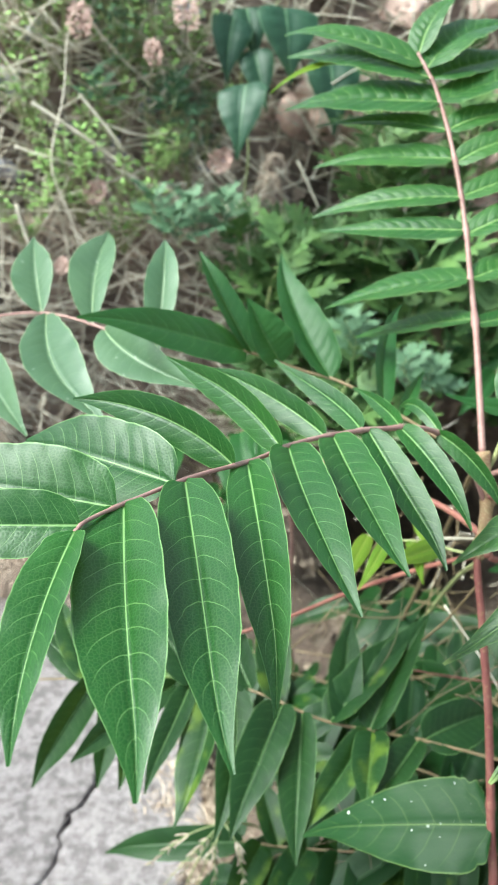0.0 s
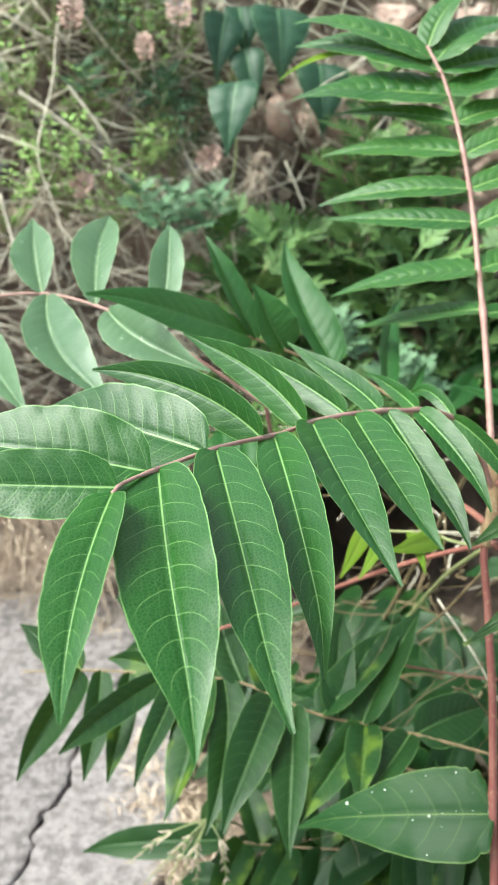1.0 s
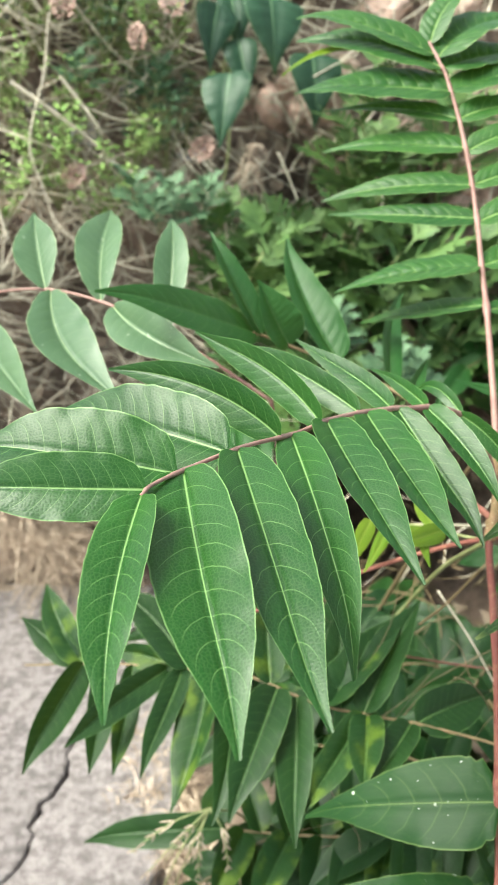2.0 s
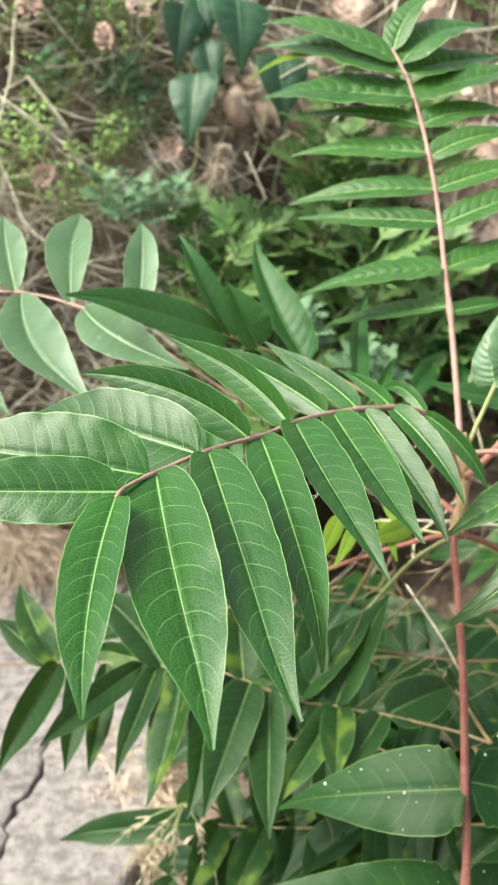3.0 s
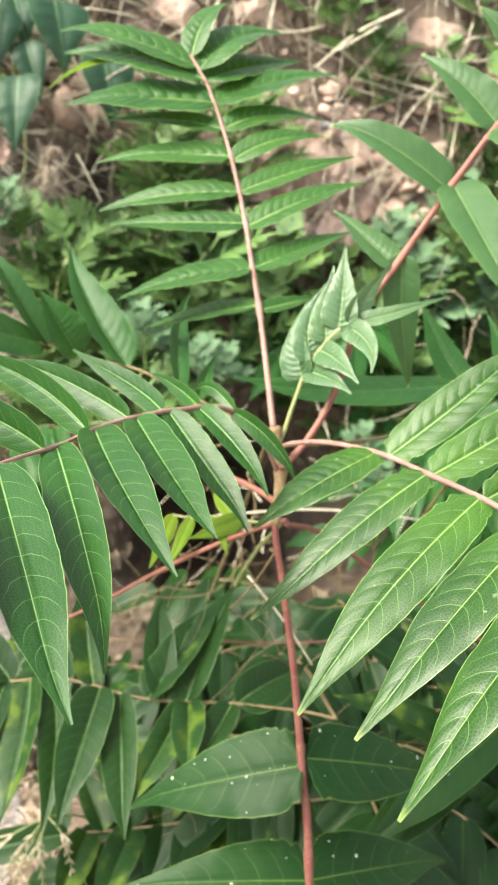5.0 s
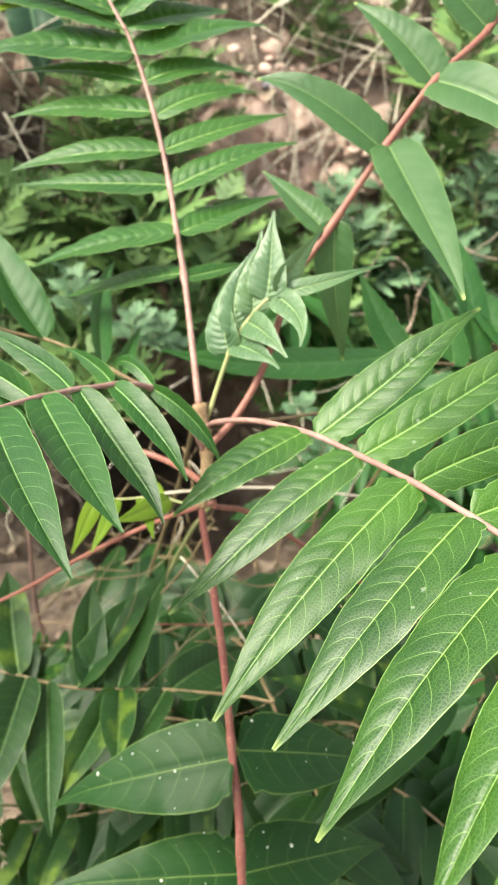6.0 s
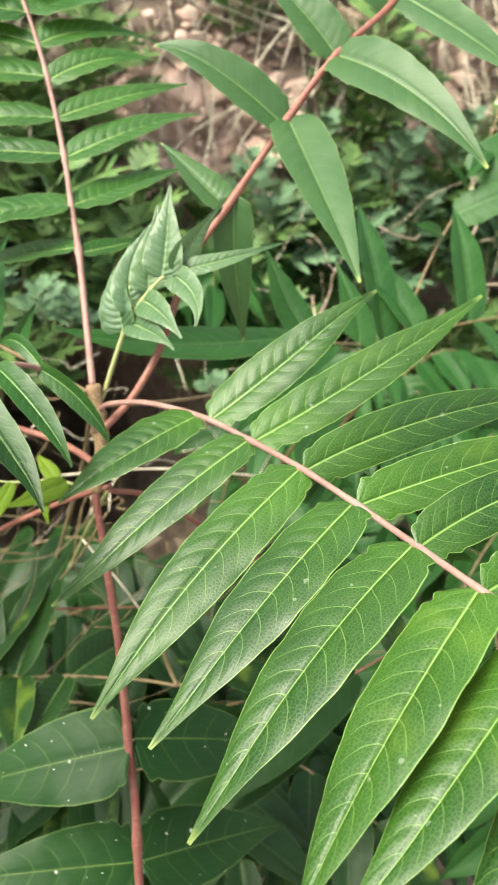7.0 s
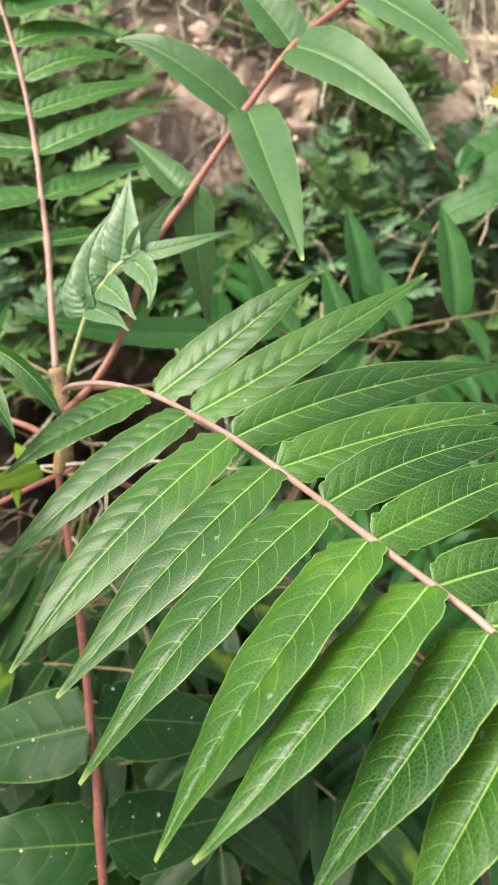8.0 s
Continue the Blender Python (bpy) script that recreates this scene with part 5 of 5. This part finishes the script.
def litter():
    """Curled dry leaves and chips scattered over the bank and its foot."""
    rng = random.Random(100)
    verts, faces = [], []
    for k in range(3800):
        x = rng.uniform(-0.75, 1.3)
        if rng.random() < 0.88:
            p = bank_point(x, rng.uniform(0, 1.15), 0.008)
        else:
            p = Vector((rng.uniform(-0.03, 1.0), rng.uniform(0.35, 1.12), -0.015))
        a = rng.uniform(0, 6.28)
        axis = Vector((math.cos(a), -0.3 + 0.3 * rng.random(), math.sin(a) if p.z > 0 else 0.1)).normalized()
        nrm = Vector((rng.uniform(-0.5, 0.5), -1, rng.uniform(0, 1)))
        side = axis.cross(nrm).normalized()
        up = side.cross(axis).normalized()
        ll, ww, cu = rng.uniform(0.012, 0.055), rng.choice((0.0015, 0.003, 0.006, 0.011)) * rng.uniform(0.7, 1.3), rng.uniform(-0.9, 0.9)
        n0 = len(verts)
        for s, w in ((0, 0.15), (0.3, 0.9), (0.65, 1.0), (1, 0.1)):
            c = p + axis * (ll * (s - 0.5)) + up * (ll * cu * (s - 0.5) ** 2 * 2)
            c = c + side * (ll * rng.uniform(-0.07, 0.07))
            l, r = rng.uniform(0.5, 1.3), rng.uniform(0.5, 1.3)
            verts += [c - side * ww * w * l + up * ww * rng.uniform(0, 1) * w, c - up * 0.001, c + side * ww * w * r + up * ww * rng.uniform(0, 1) * w]
        for i in range(3):
            for j in range(2):
                q = n0 + 3 * i + j
                faces.append((q, q + 1, q + 4, q + 3))
    tagged(new("leaf_litter", mesh_of("leaf_litter", verts, faces, MAT["litter"])), "brown dry leaf litter scattered on the bank", "leaf litter", kind="stuff")


litter()


def dry_grass():
    """Fallen straw and dead stems lying over the bank."""
    rng = random.Random(110)
    verts, faces = [], []
    for k in range(1500):
        left = rng.random() < 0.72
        x = rng.uniform(-0.6, 0.10) if left else rng.uniform(0.1, 1.25)
        h = rng.uniform(0.25, 1.05) if left else rng.uniform(0.60, 1.05)
        a = rng.choice((rng.gauss(2.6, 0.35), rng.gauss(0.3, 0.6), rng.uniform(0, 3.14)))
        if not left and rng.random() < 0.6:
            a = rng.gauss(1.57, 0.25)
        ll = rng.uniform(0.06, 0.24)
        d = Vector((math.cos(a), 0, math.sin(a)))
        out = rng.uniform(0.01, 0.10)
        pts = []
        for s in (-0.5, -0.2, 0.2, 0.5):
            q = bank_point(x + d.x * ll * s, max(0.02, h + d.z * ll * s), out)
            pts.append(q + Vector((rng.uniform(-1, 1), rng.uniform(-1, 1), rng.uniform(-1, 1))) * 0.006)
        r = rng.choice((0.0004, 0.0006, 0.0009, 0.0013, 0.0018))
        v, f = tube(spline(pts, 4), r, r * 0.7, 5)
        n0 = len(verts)
        verts += v
        faces += [tuple(n0 + i for i in q) for q in f]
    tagged(new("dry_straw", mesh_of("dry_straw", verts, faces, MAT["straw"])), "tangled dry straw lying on the bank", "straw", kind="stuff")


dry_grass()


def tuft(at, spread, length, count, droop, seed, label):
    """A tuft of dry grass blades arching from one root."""
    rng = random.Random(seed)
    verts, faces = [], []
    for k in range(count):
        a = rng.uniform(0, 6.28)
        root = Vector((rng.gauss(0, spread), rng.gauss(0, spread * 0.6), 0))
        d = Vector((math.cos(a), math.sin(a) * 0.7 - 0.3, rng.uniform(0.0, 0.7))).normalized()
        ll = length * rng.uniform(0.5, 1.15)
        pts = [root + d * ll * s + Vector((0, 0, -droop * ll * s * s)) for s in (0, 0.3, 0.55, 0.8, 1.0)]
        w = rng.uniform(0.0003, 0.0009)
        strip(verts, faces, pts, [w, w, w * 0.9, w * 0.7, w * 0.2], d.cross(Vector((rng.uniform(-1, 1), -1, 0.3))).normalized())
    ob = new("grass_tuft", mesh_of("grass_tuft", verts, faces, MAT["hay"]))
    ob.location = at
    tagged(ob, label, "grass tuft", "dry grass tufts")


TUFTS = [((-0.298, 1.105, 0.111), 0.035, 0.110, 600, 0.90), ((-0.230, 1.103, 0.072), 0.030, 0.100, 400, 0.90), ((-0.335, 1.132, 0.156), 0.030, 0.120, 400, 0.80), ((-0.125, 0.791, 0.000), 0.016, 0.070, 337, 0.80), ((-0.099, 0.696, 0.000), 0.016, 0.070, 292, 0.90), ((-0.197, 1.028, 0.000), 0.016, 0.070, 270, 0.80), ((-0.043, 0.622, 0.000), 0.016, 0.070, 247, 0.70), ((-0.346, 1.226, 0.592), 0.030, 0.090, 180, 0.90), ((0.144, 1.048, 0.000), 0.020, 0.080, 120, 0.90), ((0.177, 1.265, 0.555), 0.010, 0.080, 90, 0.60), ((0.241, 1.245, 0.501), 0.020, 0.080, 90, 1.00), ((-0.096, 0.746, 0.000), 0.016, 0.070, 234, 0.90), ((0.781, 1.330, 0.794), 0.050, 0.090, 300, 0.90), ((0.970, 1.314, 0.792), 0.050, 0.090, 300, 0.90), ((0.036, 1.175, 0.690), 0.003, 0.040, 34, 2.2), ((0.030, 1.178, 0.665), 0.003, 0.038, 34, 2.4), ((-0.067, 0.712, 0.000), 0.020, 0.060, 240, 1.00), ((-0.085, 0.782, 0.000), 0.020, 0.050, 180, 1.00), ((-0.038, 0.665, 0.000), 0.020, 0.060, 210, 0.80)]
for k, (at, spread, length, count, droop) in enumerate(TUFTS):
    tuft(at, spread, length, count, droop, 120 + k, "pale dry grass tuft with drooping blades")

STALKS = [([(0.565, 1.291, 0.883), (0.502, 1.304, 0.850), (0.439, 1.311, 0.797)], 0.0022), ([(0.375, 1.319, 0.910), (0.359, 1.301, 0.842)], 0.0020), ([(0.463, 1.278, 0.824), (0.529, 1.286, 0.860)], 0.0022), ([(0.635, 1.187, 0.459), (0.748, 1.146, 0.396)], 0.0018), ([(0.604, 1.199, 0.503), (0.650, 1.228, 0.550)], 0.0018), ([(-0.289, 1.190, 0.753), (-0.233, 1.178, 0.719), (-0.182, 1.175, 0.683), (-0.135, 1.169, 0.640)], 0.0028), ([(-0.234, 1.243, 0.864), (-0.240, 1.212, 0.823), (-0.245, 1.187, 0.763), (-0.263, 1.156, 0.682), (-0.244, 1.143, 0.619), (-0.225, 1.131, 0.560)], 0.0014), ([(-0.226, 1.199, 0.762), (-0.205, 1.195, 0.737), (-0.173, 1.189, 0.698)], 0.0026), ([(-0.033, 1.170, 0.644), (-0.026, 1.160, 0.601), (-0.018, 1.151, 0.558)], 0.0024), ([(-0.011, 1.167, 0.623), (-0.004, 1.159, 0.587), (0.002, 1.149, 0.546)], 0.0024), ([(-0.315, 1.230, 0.847), (-0.287, 1.230, 0.832), (-0.247, 1.229, 0.813)], 0.0026), ([(-0.320, 1.194, 0.697), (-0.276, 1.195, 0.683), (-0.235, 1.196, 0.671)], 0.0022), ([(-0.177, 1.191, 0.666), (-0.139, 1.190, 0.646), (-0.085, 1.196, 0.648)], 0.0020), ([(-0.272, 1.238, 0.862), (-0.251, 1.234, 0.837), (-0.229, 1.231, 0.812)], 0.0030), ([(-0.200, 1.213, 0.725), (-0.147, 1.205, 0.710), (-0.094, 1.221, 0.714)], 0.0018), ([(-0.149, 1.244, 0.831), (-0.140, 1.249, 0.852), (-0.124, 1.255, 0.869)], 0.0018), ([(-0.317, 1.157, 0.626), (-0.307, 1.149, 0.587), (-0.298, 1.143, 0.558)], 0.0030), ([(0.067, 1.206, 0.677), (0.080, 1.201, 0.652), (0.098, 1.194, 0.615)], 0.0020), ([(-0.112, 0.608, -0.000), (-0.086, 0.637, 0.000), (-0.057, 0.656, 0.000)], 0.0014), ([(-0.097, 0.603, -0.000), (-0.077, 0.625, 0.000), (-0.044, 0.636, -0.000)], 0.0012), ([(-0.108, 0.650, -0.000), (-0.068, 0.629, 0.000), (-0.030, 0.608, 0.000)], 0.0011), ([(-0.061, 0.603, -0.000), (-0.051, 0.650, -0.000), (-0.032, 0.688, 0.000)], 0.0014)]
for points, r in STALKS:
    base = Vector(points[0])
    v, f = tube(spline(points, 8) - np.array(base), r, r * 0.8, 7)
    tw = new("dry_stalk", mesh_of("dry_stalk", v, f, MAT["straw"]))
    tw.location = base
    tagged(tw, "long dry stalk leaning on the bank", "stalk", "dry grass stalks")


def wilted_flower():
    """A yellow wilted flower with a white collar at the end of the tall thin stalk."""
    at = LEAF_Q_STALK[-1]
    ob = thing("wilted_flower", at, "small wilted yellow flower with a white collar on a thin stalk", "flower")
    rng = random.Random(130)
    for k, (dx, dz, w, colour) in enumerate(((0.003, 0.016, 0.010, "yellow"), (-0.006, 0.013, 0.007, "yellow"), (-0.010, -0.006, 0.008, "cream"), (0.004, -0.009, 0.008, "cream"))):
        part("petal", blade_mesh((0, 0, 0), (dx, -0.006, dz), w, 0, 0.4, MAT[colour], rng, "oval", lean=60, arch=0.1, fine=0.4, teeth=0.0), ob)


wilted_flower()
husk = thing("dry_husk", LEAF_Q_STALK[3], "small cream seed husk hanging on a thin stalk", "husk")
part("shell", blade_mesh((0, 0, 0), (-0.012, -0.012, 0.014), 0.015, 0, 0.5, MAT["cream"], random.Random(131), "oval", lean=60, arch=0.15, fine=0.5, teeth=0.0), husk)


def twig_tangle(name, mat, label, count, seed, box, radii):
    """Fine dead twigs or straw in the dark gaps under the leaves: box is the least and the most of x, y and z."""
    rng = random.Random(seed)
    verts, faces = [], []
    for k in range(count):
        c = Vector([rng.uniform(a, b) for a, b in box])
        d = Vector((rng.gauss(0, 1), rng.gauss(0, 0.5), rng.gauss(0, 0.8))).normalized()
        ll = rng.uniform(0.04, 0.16)
        pts = [c + d * ll * (s - 0.5) + Vector((rng.gauss(0, 0.006), 0, rng.gauss(0, 0.006))) for s in (0, 0.33, 0.66, 1)]
        r = rng.choice(radii)
        v, f = tube(spline(pts, 3), r, r * 0.6, 5)
        n0 = len(verts)
        verts += v
        faces += [tuple(n0 + i for i in q) for q in f]
    tagged(new(name, mesh_of(name, verts, faces, mat)), label, "twigs", kind="stuff")


twig_tangle("dead_twigs", MAT["tan"], "fine dead twigs tangled under the leaves", 70, 140, ((0.06, 0.36), (0.42, 0.80), (0.20, 0.46)), (0.0003, 0.0004, 0.0006, 0.0009))
twig_tangle("fallen_straw", MAT["straw"], "pale dry straw caught in the gap under the leaves", 28, 141, ((0.02, 0.45), (0.70, 1.05), (0.10, 0.46)), (0.0004, 0.0006, 0.0009))
twig_tangle("fallen_straw", MAT["hay"], "thin pale brown dead stalks caught among the herbs", 64, 142, ((0.50, 1.10), (0.92, 1.22), (0.22, 0.62)), (0.0004, 0.0007, 0.0011))


def seed_grass(root, crest, tips, seed):
    """A grass stalk that leans over and lets a loose spray of pale spikelets hang from its top."""
    rng = random.Random(seed)
    root, crest = Vector(root), Vector(crest)
    ob = thing("seed_grass", root, "green grass stalk with a loose drooping spray of pale seeds", "grass")
    v, f = tube(spline([Vector(), (crest - root) * 0.6 + Vector((0.015, 0, 0.02)), crest - root], 8), 0.0013, 0.0009, 6)
    part("stalk", mesh_of("stalk", v, f, MAT["green_stalk"]), ob)
    verts, faces = [], []
    for tip in tips:
        a, b = crest - root, Vector(tip) - root
        path = spline([a, a.lerp(b, 0.45) + Vector((0.004 * rng.uniform(-1, 1), -0.006, 0.014)), b], 8)
        v, f = tube(path, 0.0009, 0.0004, 6)
        part("branch", mesh_of("branch", v, f, MAT["green_stalk"]), ob)
        for k in range(7, len(path), 2):
            d = Vector(path[k] - path[k - 1]).normalized()
            for sg in (-1, 1):
                go = (d + Vector((sg * rng.uniform(0.2, 0.6), rng.uniform(-0.3, 0.3), rng.uniform(-0.3, 0.2)))).normalized()
                ll, o = rng.uniform(0.009, 0.015), Vector(path[k])
                strip(verts, faces, [o, o + go * ll * 0.35, o + go * ll * 0.7, o + go * ll], [0.0002, 0.0008, 0.0006, 0.0001], go.cross(Vector((0.2, -1, 0.6))).normalized())
    part("spikelets", mesh_of("spikelets", verts, faces, MAT["hay"]), ob, "pale dry spikelets")


seed_grass((0.030, 0.640, -0.03), (-0.022, 0.500, 0.222), [(-0.060, 0.492, 0.165), (-0.078, 0.490, 0.150), (-0.052, 0.488, 0.135), (-0.090, 0.496, 0.172), (-0.068, 0.484, 0.118), (-0.030, 0.486, 0.150), (-0.004, 0.480, 0.170)], 151)
